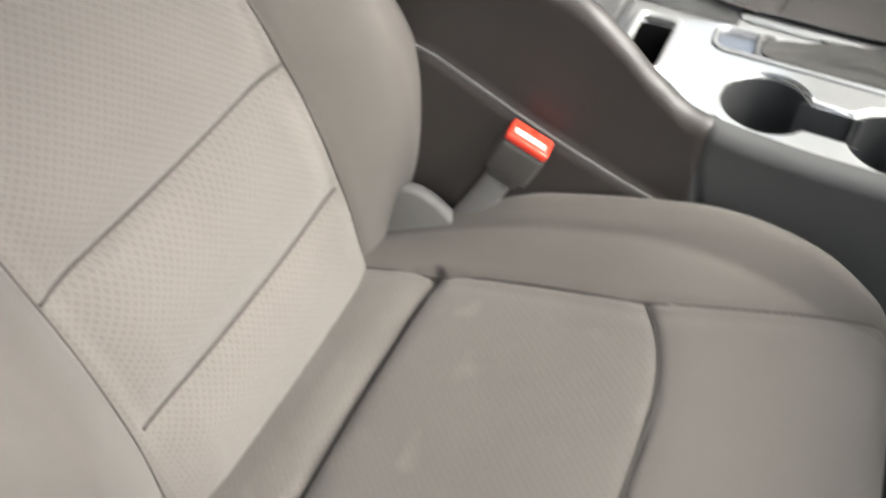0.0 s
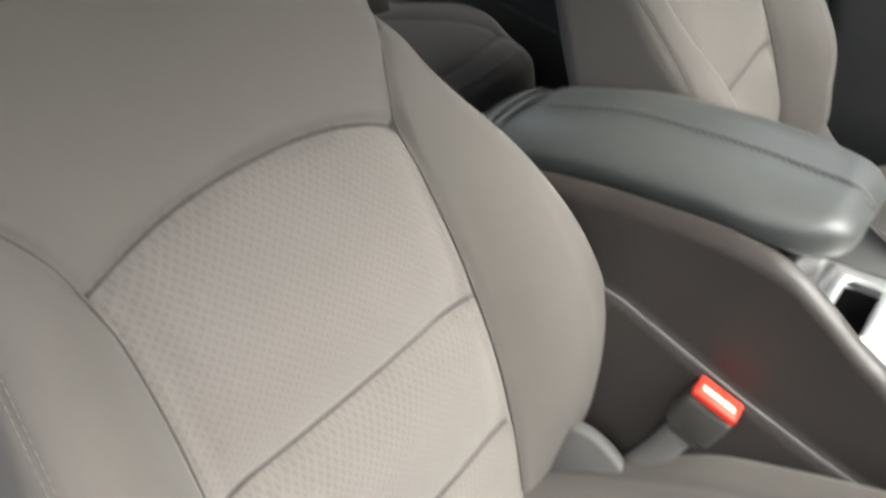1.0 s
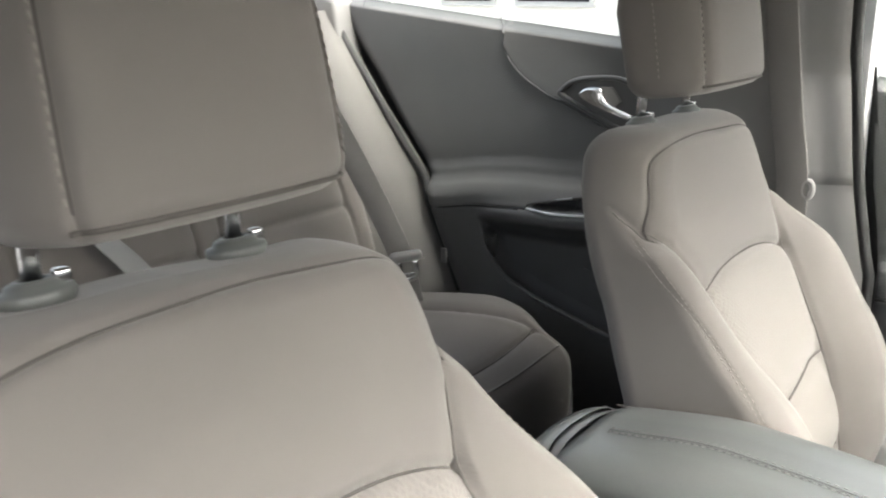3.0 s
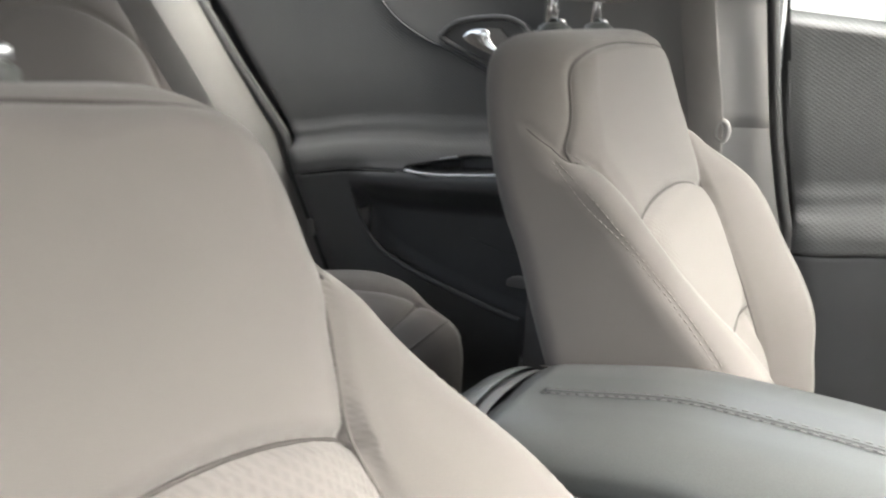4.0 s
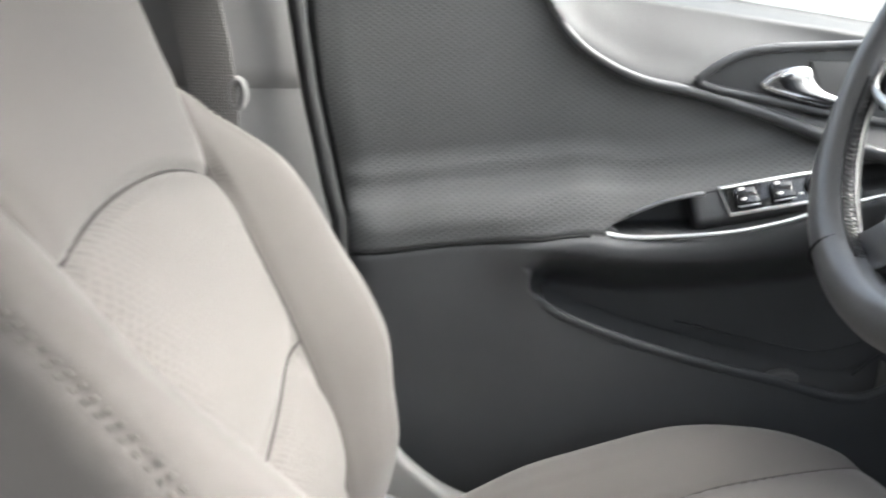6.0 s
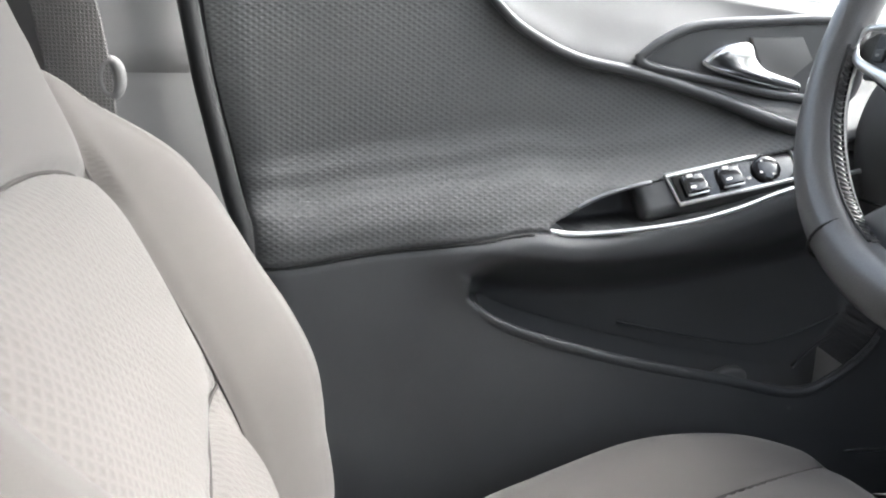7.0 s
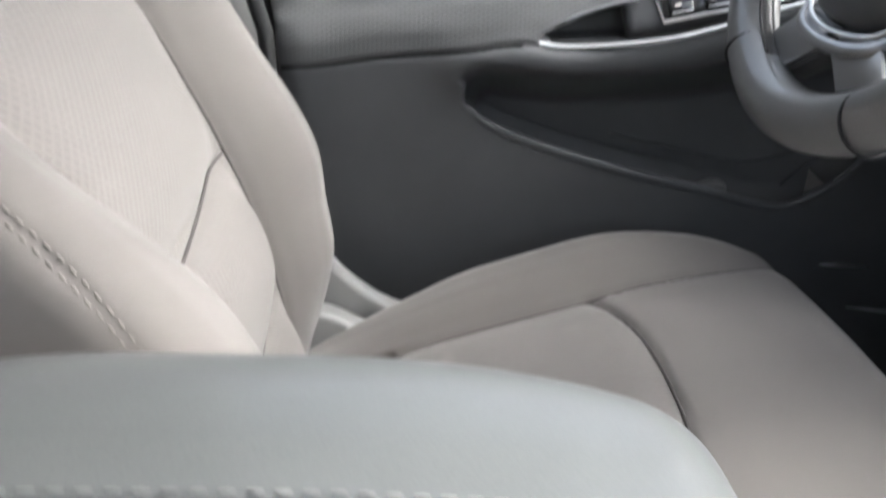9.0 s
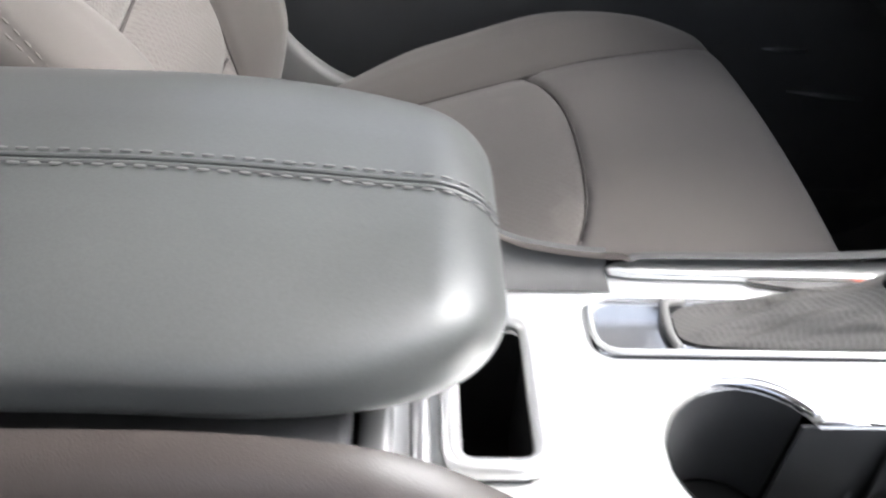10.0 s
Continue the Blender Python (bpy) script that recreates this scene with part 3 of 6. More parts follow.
    # side valances, hinge covers and runners
    for sx in (-1, 1):
        v = prism([(-0.10, 0.12), (0.40, 0.12), (0.44, 0.19), (0.40, 0.25), (0.05, 0.235), (-0.06, 0.30), (-0.10, 0.29)], cx + sx * 0.258 - 0.012, cx + sx * 0.258 + 0.012, 0.006, "x")
        part("side_valance", v, PLASTIC, seat, "charcoal plastic", auto=40)
        h = prism([(-0.075, 0.23), (0.02, 0.245), (0.075, 0.285), (0.08, 0.315), (0.03, 0.34), (-0.05, 0.36), (-0.085, 0.32)], cx + sx * 0.238 - 0.016, cx + sx * 0.238 + 0.016, 0.008, "x", 3)
        if sx * cx < 0:
            h.free()
            h = prism([tuple(q) for q in smooth_line([(-0.03, 0.27), (-0.025, 0.335), (0.008, 0.364), (0.038, 0.370), (0.07, 0.352), (0.088, 0.32), (0.07, 0.26), (-0.03, 0.27)], 40)[:-1]], cx + sx * 0.219, cx + sx * 0.203, 0.006, "x", 3)
            bmesh.ops.translate(h, vec=(0, 0.008, 0.018), verts=h.verts)
        part("hinge_cover", h, LIGHTPL, seat, "light grey plastic", auto=50)
        part("runner", rounded_box((0.04, 0.56, 0.05), 0.006, (cx + sx * 0.19, 0.16, 0.055)), SHINE, seat, "steel runner", auto=40)
        part("riser", rounded_box((0.03, 0.40, 0.17), 0.01, (cx + sx * 0.19, 0.17, 0.16)), PLASTIC, seat, auto=40)
    # headrest
    H, th = loft([(-0.192, 0.907), (-0.200, 0.96), (-0.214, 1.03), (-0.236, 1.10), (-0.252, 1.128)], [(0, 0.113), (0.2, 0.113), (0.5, 0.109), (0.8, 0.102), (1, 0.094)], [(0, 0.105), (0.5, 0.115), (1, 0.09)],
                 lambda x, s, y, z, W: 0.012 * (1 - (x / W) ** 2) - groove(np.abs(x) - 0.82 * W, 0.005, 0.003, 0.003, 0.01) - 0.026 * step(0.82, 1.12, np.abs(x) / W), 0.030,
                 np.r_[np.linspace(0, 0.16, 16), np.linspace(0.17, 0.8, 40), np.linspace(0.81, 1, 20)], edge_grid(101), 0.045, 0.022)
    H[..., 0] += cx + hdx * (0.0 if cx > 0 else 1.0)
    if cx < 0:
        H[..., 1] += 0.024
        H[..., 2] += 0.012
    H[..., 2] += 0.008
    rel = th.copy()
    rel[..., 0] /= th[:, 100:101, 0]
    m = face_mid(rel)
    reg = np.where((m[:, 2] < 0.3) & (np.abs(m[:, 0]) < 0.82), 1, 2)
    reg[(reg == 2) & (m[:, 0] > 0)] = 3
    reg[m[:, 2] > 1.6] = 4
    head = thing("headrest", (0, 0, 0))
    head.parent = seat
    split(H, reg, {1: ("front_panel", FABRIC, ""), 2: ("side_panel", FABRIC, ""), 3: ("side_panel", FABRIC, ""), 4: ("rear_panel", FABRIC, "")}, head, wrap=True)
    caps_of(H, FABRIC, head, "base_panel", end=False)
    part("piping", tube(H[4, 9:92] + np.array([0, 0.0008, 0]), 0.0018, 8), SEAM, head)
    caps_of(H, FABRIC, head, "top_panel")
    top = P.reshape(-1, 3)
    for sx in (-1, 1):
        near = top[(np.abs(top[:, 0] - cx - hdx - sx * 0.07) < 0.012) & (np.abs(top[:, 1] + 0.262) < 0.012)]
        gz = near[:, 2].max() - 0.001
        gz += 0.004 if cx > 0 else 0.0
        for off in (0.85, 2.0):
            # rows of thread beside the side seams
            iy = np.argmin(np.abs(edge_grid(101) - sx * off)) if off < 1 else (102 if sx > 0 else -2)
            line = H[10:66, iy] + np.array([0, 0.0006, 0])
            V, F = stitches(line, (sx * 0.7, 1, 0), 0.0042, 0.0034, 0.0009)
            raw("stitching", V, F, THREAD, head, "pale thread")
        iy = np.argmin(np.abs(edge_grid(101) - sx * 0.82))
        part("seam", tube(H[8:70, iy] + np.array([0, 0.0003, 0]), 0.0009, 6), SEAM, head)
        part("post", tube([(cx + hdx + sx * 0.070, -0.268, 0.846), (cx + hdx + sx * 0.070, -0.262, 0.93), (cx + hdx + sx * 0.070, -0.256, 0.99)], 0.0062, 16), CHROME, seat, "chrome post")
        part("post_guide", lathe([(0.010, -0.004), (0.0225, -0.004), (0.0235, 0.002), (0.0225, 0.0045), (0.018, 0.0055), (0.0165, 0.0085), (0.012, 0.0105), (0.008, 0.0105), (0.008, 0.004)], 32, (cx + hdx + sx * 0.070, -0.262, gz), Matrix.Rotation(radians(9), 4, "X") @ Matrix.Diagonal((0.98, 0.80, 1, 1))), GUIDE, seat, "oval dark grey guide")
        part("release_button", rounded_box((0.010, 0.008, 0.008), 0.002, (cx + hdx + sx * 0.070 - 0.014, -0.258, gz + 0.011)), CHROME, seat)
    return seat


front_seat("car_seat", 0.37, "taupe fabric front passenger seat with knit inserts and raised headrest", 0.020, 1.15)
front_seat("car_seat", -0.37, "taupe fabric driver's seat with knit inserts beside the steering wheel", -0.015, 0.62)


# ---- doors of the driver's side ----
def belt_z(y):
    return 0.908 - 0.10 * y


def run(x, key):
    """A smooth line through a few places."""
    line = smooth_line(np.array(key).T, 500)
    return np.interp(x, line[:, 0], line[:, 1])


def door(name, y0, y1, edge_fn, mirror, label, prm, detail=True):
    """A trimmed door: the inner panel as one relief of armrest, pocket and insert, cut into its panels."""
    d = thing(name, (mirror * -0.72, (y0 + y1) / 2, 0.12), label, "car door", "car doors")
    nz, ny = (360, 300) if detail else (150, 120)
    zz = np.linspace(0.0, 1.0, nz)
    uu = np.linspace(0.0, 1.0, ny)
    U, S = np.meshgrid(uu, zz, indexing="xy")
    zb = 0.12
    Z = np.zeros_like(U)
    Y = np.zeros_like(U)
    for k in range(3):
        Y = edge_fn(Z if k else np.full_like(U, 0.5)) * (1 - U) + y1 * U
        Z = zb + (belt_z(Y) - zb) * S
    yl = Y - prm["shift"]
    seam, under, pocket, strip = (run(yl, prm[key]) for key in ("seam", "under", "pocket", "strip"))
    # insert and upper trim
    X = 0.742 - 0.040 * step(0.105, 0.02, Z - seam) + 0.006 * step(0.045, 0.06, Z - seam) * step(0.085, 0.065, Z - seam)
    X = X + 0.010 * step(seam + 0.12, seam + 0.3, Z)
    X = X - prm["lean"] / 3 * np.exp(-((Z - strip) / 0.02) ** 2) * (Z > strip) + prm["lean"] * step(0.0, 0.10, Z - strip - 0.012)
    X = X + 0.03 * step(belt_z(Y) - 0.02, belt_z(Y), Z)
    # lower panel with the armrest swelling above the pocket
    swell = step(0.10, 0.20, yl) * step(0.72, 0.60, yl)
    low = 0.703 - 0.004 * swell
    cav = step(-0.001, 0.005, Z - pocket) * step(-0.004, 0.060, under - Z + 0.022) * step(prm["back"] - 0.004, prm["back"] + 0.045, yl) * step(0.70, 0.62, yl)
    low = low + 0.060 * cav - 0.0030 * np.exp(-((Z - pocket + 0.002) / 0.0045) ** 2) * step(prm["back"] - 0.005, prm["back"] + 0.02, yl) * step(0.59, 0.61, yl) * step(0.70, 0.64, yl)
    low = low - 0.014 * swell * np.exp(-((Z - seam + 0.014) / 0.028) ** 2)
    low = low + 0.012 * step(0.42, 0.15, Z)
    isl = Z < seam
    X = np.where(isl, low, X - 0.014 * swell * np.exp(-((Z - seam + 0.014) / 0.028) ** 2))
    X = X + 0.004 * np.exp(-((Z - seam) / 0.0035) ** 2)
    # grab recess in front of the switch plate
    up = run(yl, prm["cup"])
    cup = step(0, 0.006, Z - seam - 0.003) * step(0, 0.008, up - Z) * step(0.225, 0.25, yl) * step(0.62, 0.60, yl)
    X = X + (0.045 - 0.012 * step(0.33, 0.345, yl)) * cup
    # rounded rear edge
    X = X + 0.016 * (1 - np.sqrt(1 - np.clip(1 - (Y - edge_fn(Z)) / 0.035, 0, 1) ** 2))
    P = np.stack([-mirror * X, Y, Z], -1)
    fm = lambda A: ((A[:-1, :-1] + A[1:, :-1] + A[:-1, 1:] + A[1:, 1:]) / 4).ravel()
    zf, yf, sf, st, cf, pf = fm(Z), fm(yl), fm(seam), fm(strip), fm(cup), fm(cav)
    reg = np.full(len(zf), 1)
    reg[zf < sf] = 2
    reg[zf > st] = 3
    reg[(zf < sf) & (pf > 0.4)] = 4
    reg[cf > 0.4] = 5
    kf = fm(pocket)
    reg[(zf < sf) & (zf > kf - 0.0015) & (zf < kf + 0.007) & (yf > prm["back"] + 0.030) & (yf < 0.60)] = 0
    split(P, reg, {1: ("door_insert", EMBOSS, "charcoal trim embossed with small diamonds"), 2: ("lower_panel", DOORLOW, "charcoal grained plastic"), 3: ("upper_trim", SOFT, "smooth grey upper trim"),
                   4: ("map_pocket", DOORLOW, "dark open map pocket"), 5: ("pull_cup", PLASTIC, "dark grab recess")}, d, flip=mirror > 0)
    yw = np.linspace(prm["back"] + 0.018, min(0.608, y1 - prm["shift"] - 0.002), 80)
    zw = run(yw, prm["pocket"])
    fade = step(0, 0.05, (yw - yw[0]) / (yw[-1] - yw[0]))
    base = 0.703 - 0.004 * step(0.10, 0.20, yw) * step(0.72, 0.60, yw) + 0.012 * step(0.42, 0.15, zw)
    well = np.stack([np.stack([-mirror * (base + dx_ * (fade if dx_ < 0 else 1.0)), yw + prm["shift"], zw + dz], -1) for dx_, dz in ((0.0012, -0.011), (-0.0012, -0.006), (-0.0022, -0.001), (-0.0005, 0.0022), (0.0030, 0.0028), (0.0070, 0.0), (0.0130, -0.085), (0.058, -0.085), (0.064, 0.012))], 1)
    raw("pocket_well", well.reshape(-1, 3), sheet(well), DOORLOW, d, "deep dark pocket behind its rim")
    # return of the trim along its rear edge
    ze = np.linspace(zb, belt_z(y0) + 0.02, 50)
    ee = np.array([edge_fn(np.array(q)).item() for q in ze])
    J = np.stack([np.stack([np.full(50, -mirror * xx), ee + dy, ze], -1) for xx, dy in ((0.757, 0.008), (0.766, -0.004), (0.785, -0.03), (0.795, -0.10))], 1)
    raw("door_return", J.reshape(-1, 3), sheet(J), RUBBER, d, "black rubber edge")
    # shell behind the trim
    out = [(y0, 0.10), (y1, 0.10), (y1, belt_z(y1) - 0.012), (edge_fn(np.array(0.9)).item() + 0.01, belt_z(y0) - 0.012), (edge_fn(np.array(0.6)).item() + 0.01, 0.6)]
    lo, hi = sorted((mirror * -0.86, mirror * -0.80))
    part("door_shell", prism(out, lo, hi, 0.01, "x"), PAINT, d, "silver painted steel", auto=40)
    if not detail:
        return d
    sgn = -mirror
    sh = prm["shift"]

    def on(yv, zv, lift=0.0):
        """A point on the trim surface."""
        iz = np.argmin((Y - yv) ** 2 + (Z - zv) ** 2)
        return np.array([sgn * (X.ravel()[iz] - lift), yv, zv])

    # bright strip along the insert's upper edge
    ys = np.linspace(prm["strip_span"][0], prm["strip_span"][1], 60)
    pts = np.array([on(y + sh, run(y, prm["strip"]), 0.004) for y in ys])
    pts[:, 0] = np.convolve(np.r_[[pts[0, 0]] * 4, pts[:, 0], [pts[-1, 0]] * 4], np.ones(9) / 9, "valid")
    part("trim_strip", tube(pts, prm["lean"] / 0.03 * np.interp(np.linspace(0, 1, 60), [0, 0.3, 1], [0.004, 0.006, 0.009]), 12, flat=1.0, up=(sgn, 0, 0)), DARKTRIM, d, "dark satin strip")
    # handle bezel, recess, lever
    bz = np.array(prm["bezel"]) + np.array([sh, 0])
    loop = smooth_line(np.vstack([bz, bz[:1]]), 80)
    xb = sgn * 0.733
    part("handle_bezel", tube([(xb, y, z) for y, z in loop[:-1]], 0.0050, 12, True, up=(sgn, 0, 0)), DARKTRIM, d, "dark satin rim")
    part("handle_recess", prism([(y, z) for y, z in loop[:-1]], *sorted((sgn * 0.735, sgn * 0.775)), 0.0, "x"), DARKTRIM, d, "dark satin recess", smooth=False)
    lv = np.array(prm["lever"]) + np.array([sh, 0])
    lever = thing("door_handle", (0, 0, 0), "")
    lever.parent = d
    ld, lp = (lv[1] - lv[0]), np.array([-(lv[1] - lv[0])[1], (lv[1] - lv[0])[0]])
    shape = smooth_line([lv[0] + a * ld + w * lp for a, w in ((-0.02, -0.01), (0.10, 0.14), (0.30, 0.235), (0.40, 0.22), (0.46, 0.13), (0.62, 0.055), (1.0, 0.035), (1.03, -0.03), (0.98, -0.065), (0.5, -0.075), (0.1, -0.06), (-0.02, -0.01))], 60)[:-1]
    bm = prism([tuple(q) for q in shape], *sorted((sgn * 0.722, sgn * 0.738)), 0.004, "x", 3)
    for v in bm.verts:
        v.co.x += sgn * 0.010 * ((((v.co.y - lv[0][0]) / ld[0]) - 0.45) / 0.55) ** 2
    part("lever", bm, CHROME, lever, "chrome lever", auto=50)
    rec = np.array(prm["bezel_in"]) + np.array([sh, 0])
    part("lever_well", prism([tuple(q) for q in rec], *sorted((sgn * 0.731, sgn * 0.736)), 0.001, "x"), PILLAR, lever, auto=40)
    # silver line round the grab recess and the armrest's edge
    yr = np.linspace(0.222, prm["rim_end"], 70)
    low_line = np.array([on(y + sh, run(y, prm["seam"]) + 0.003, 0.002) for y in yr])
    low_line[:, 0] = sgn * (0.699 - 0.016 * step(0.0, 0.45, np.linspace(0, 1, 70)))
    part("armrest_rim", tube(low_line, np.interp(np.linspace(0, 1, 70), [0, 0.06, 0.2, 1], [0.0015, 0.0034, 0.0026, 0.0024]), 10, up=(sgn, 0, 0)), SILVER, d, "thin satin silver rim")
    ys = np.linspace(-0.03, 0.226, 50)
    cut = np.array([on(y + sh, run(y, prm["seam"]), 0.0) for y in ys])
    cut[:, 0] = np.convolve(np.r_[[cut[0, 0]] * 4, cut[:, 0], [cut[-1, 0]] * 4], np.ones(9) / 9, "valid")
    part("insert_seam", tube(cut, 0.0022, 8, up=(sgn, 0, 0)), RUBBER, d)
    yu = np.linspace(0.226, 0.345, 40)
    upl = np.array([(sgn * 0.704, y + sh, run(y, prm["cup"]) + 0.001) for y in yu])
    part("cup_rim", tube(upl, 0.0026, 8, up=(sgn, 0, 0)), SHINE, d)
    part("rim_tip", prism([(0.219 + sh, 0.617), (0.258 + sh, 0.621), (0.246 + sh, 0.629), (0.238 + sh, 0.630)], *sorted((sgn * 0.6975, sgn * 0.715)), 0.002, "x"), SHINE, d, auto=40)
    if prm.get("switches"):
        # switch plate: a sloping panel with a bright frame and rocker keys
        a, b, c4 = np.array([sgn * 0.690, 0.372 + sh, 0.646]), np.array([sgn * 0.690, 0.500 + sh, 0.675]), np.array([sgn * 0.712, 0.350 + sh, 0.671])
        ex, ey = (b - a), (c4 - a)
        ex, ln = ex / np.linalg.norm(ex), np.linalg.norm(ex)
        ey = ey - np.dot(ey, ex) * ex
        ey, wd = ey / np.linalg.norm(ey), np.linalg.norm(ey)
        ez = np.cross(ex, ey) * (1 if np.cross(ex, ey)[2] > 0 else -1)
        M = Matrix(((ex[0], ey[0], ez[0], a[0]), (ex[1], ey[1], ez[1], a[1]), (ex[2], ey[2], ez[2], a[2]), (0, 0, 0, 1)))
        plate = thing("switch_plate", (0, 0, 0))
        plate.parent = d

        def put(bm):
            bmesh.ops.transform(bm, matrix=M, verts=bm.verts)
            bmesh.ops.recalc_face_normals(bm, faces=bm.faces)
            return bm

        part("plate", put(rounded_box((ln + 0.05, wd + 0.004, 0.026), 0.008, (ln / 2 - 0.012, wd / 2, -0.014))), PLASTIC, plate, "charcoal plate", auto=50)
        ring = [(0.0, 0.002), (ln, 0.002), (ln, wd - 0.002), (-0.004, wd - 0.002)]
        part("frame", put(tube([(x, y, 0.0008) for x, y in ring], 0.0023, 8, True)), SILVER, plate, "silver frame")
        part("key_bed", put(rounded_box((ln - 0.004, wd - 0.006, 0.003), 0.001, (ln / 2, wd / 2, -0.0005))), GLOSS, plate, auto=40)
        for kx in (0.020, 0.058):
            key = part("window_key", put(rounded_box((0.024, wd * 0.62, 0.009), 0.003, (kx, wd / 2, 0.0035), Matrix.Rotation(radians(-9), 4, "X"))), GLOSS, plate, auto=40)
            part("key_edge", put(rounded_box((0.022, 0.0035, 0.0022), 0.001, (kx, wd * 0.22, 0.0064))), SILVER, key, "bright front edge")
            for q in (-0.12, 0.22):
                part("key_mark", put(rounded_box((0.006, 0.0035, 0.0006), 0.0002, (kx - 0.004, wd / 2 + q * wd, 0.0086))), PALE, key)
        part("mirror_dial", put(lathe([(0.002, 0), (0.0145, 0), (0.0145, 0.003), (0.012, 0.005), (0.002, 0.0045)], 28, (0.098, wd * 0.5, 0.001))), GLOSS, plate)
        for q in range(4):
            ang = q * math.pi / 2 + 0.4
            part("key_mark", put(rounded_box((0.0026, 0.0018, 0.0006), 0.0002, (0.098 + 0.009 * math.cos(ang), wd * 0.5 + 0.009 * math.sin(ang), 0.0062))), PALE, plate)
        part("key_mark", put(rounded_box((0.004, 0.0025, 0.0006), 0.0002, (0.078, wd * 0.35, 0.0016))), PALE, plate)
    # moulded lines and a small clip inside the pocket
    inner = smooth_line([(sgn * 0.757, 0.35 + sh, 0.503), (sgn * 0.757, 0.435 + sh, 0.485), (sgn * 0.757, 0.50 + sh, 0.4730), (sgn * 0.757, 0.535 + sh, 0.4725), (sgn * 0.757, 0.586 + sh, 0.489), (sgn * 0.755, 0.622 + sh, 0.507)], 40)
    part("pocket_rib", tube(inner, 0.0015, 6, up=(sgn, 0, 0)), PLASTIC, d)
    if sh == 0:
        holder = smooth_line([(sgn * 0.752, 0.572, 0.444), (sgn * 0.752, 0.590, 0.463), (sgn * 0.752, 0.610, 0.478), (sgn * 0.752, 0.634, 0.492)], 20)
        part("bottle_holder", tube(holder, 0.0022, 8, up=(sgn, 0, 0)), PLASTIC, d)
        lip = [(sgn * 0.7035, y, run(np.array(y), prm["pocket"]).item() + 0.002) for y in np.linspace(0.50, 0.634, 30)]
        part("pocket_lip", tube(lip, 0.0019, 8, up=(sgn, 0, 0)), PLASTIC, d)
    for ya, yb, za, zb_ in ((0.600, 0.682, 0.362, 0.358), (0.672, 0.780, 0.300, 0.290)):
        part("lower_rib", tube([(sgn * 0.703, ya + sh, za), (sgn * 0.702, (ya + yb) / 2 + sh, (za + zb_) / 2), (sgn * 0.703, yb + sh, zb_)], [0.001, 0.0032, 0.001], 8, up=(sgn, 0, 0)), SHINE, d)
    part("pocket_clip", prism([(0.446 + sh, 0.444), (0.447 + sh, 0.455), (0.454 + sh, 0.4605), (0.466 + sh, 0.464), (0.478 + sh, 0.4635), (0.486 + sh, 0.459), (0.488 + sh, 0.444)], *sorted((sgn * 0.708, sgn * 0.722)), 0.004, "x", 3), PILLAR, d, "grey clip", auto=50)
    return d


FRONT = dict(shift=0.0, lean=0.030, back=0.155, seam=([-0.1, 0, 0.07, 0.165, 0.222, 0.275, 0.362, 0.426, 0.491, 0.60, 0.85], [0.573, 0.583, 0.595, 0.607, 0.617, 0.614, 0.626, 0.642, 0.665, 0.69, 0.72]),
             under=([0, 0.166, 0.28, 0.40, 0.49, 0.62, 0.85], [0.575, 0.579, 0.571, 0.579, 0.595, 0.62, 0.64]),
             pocket=([0.0, 0.155, 0.162, 0.196, 0.255, 0.348, 0.447, 0.534, 0.578, 0.626, 0.665, 0.8], [0.60, 0.575, 0.557, 0.53, 0.507, 0.481, 0.46, 0.44, 0.449, 0.49, 0.56, 0.6]),
             strip=([-0.2, 0.10, 0.13, 0.16, 0.193, 0.227, 0.272, 0.335, 0.421, 0.505, 0.62, 0.85], [1.5, 1.0, 0.93, 0.866, 0.822, 0.798, 0.780, 0.769, 0.748, 0.722, 0.705, 0.70]),
             strip_span=(0.135, 0.66), cup=([0.0, 0.222, 0.246, 0.295, 0.334, 0.36, 0.461, 0.60, 0.8], [0.617, 0.618, 0.628, 0.652, 0.664, 0.669, 0.695, 0.722, 0.73]),
             bezel=[(0.332, 0.784), (0.355, 0.802), (0.39, 0.817), (0.46, 0.825), (0.55, 0.829), (0.575, 0.80), (0.565, 0.752), (0.50, 0.753), (0.42, 0.765), (0.345, 0.776)],
             bezel_in=[(0.448, 0.809), (0.505, 0.812), (0.52, 0.79), (0.50, 0.772), (0.465, 0.778)],
             lever=[(0.398, 0.784), (0.510, 0.764)], rim_end=0.60, switches=True)
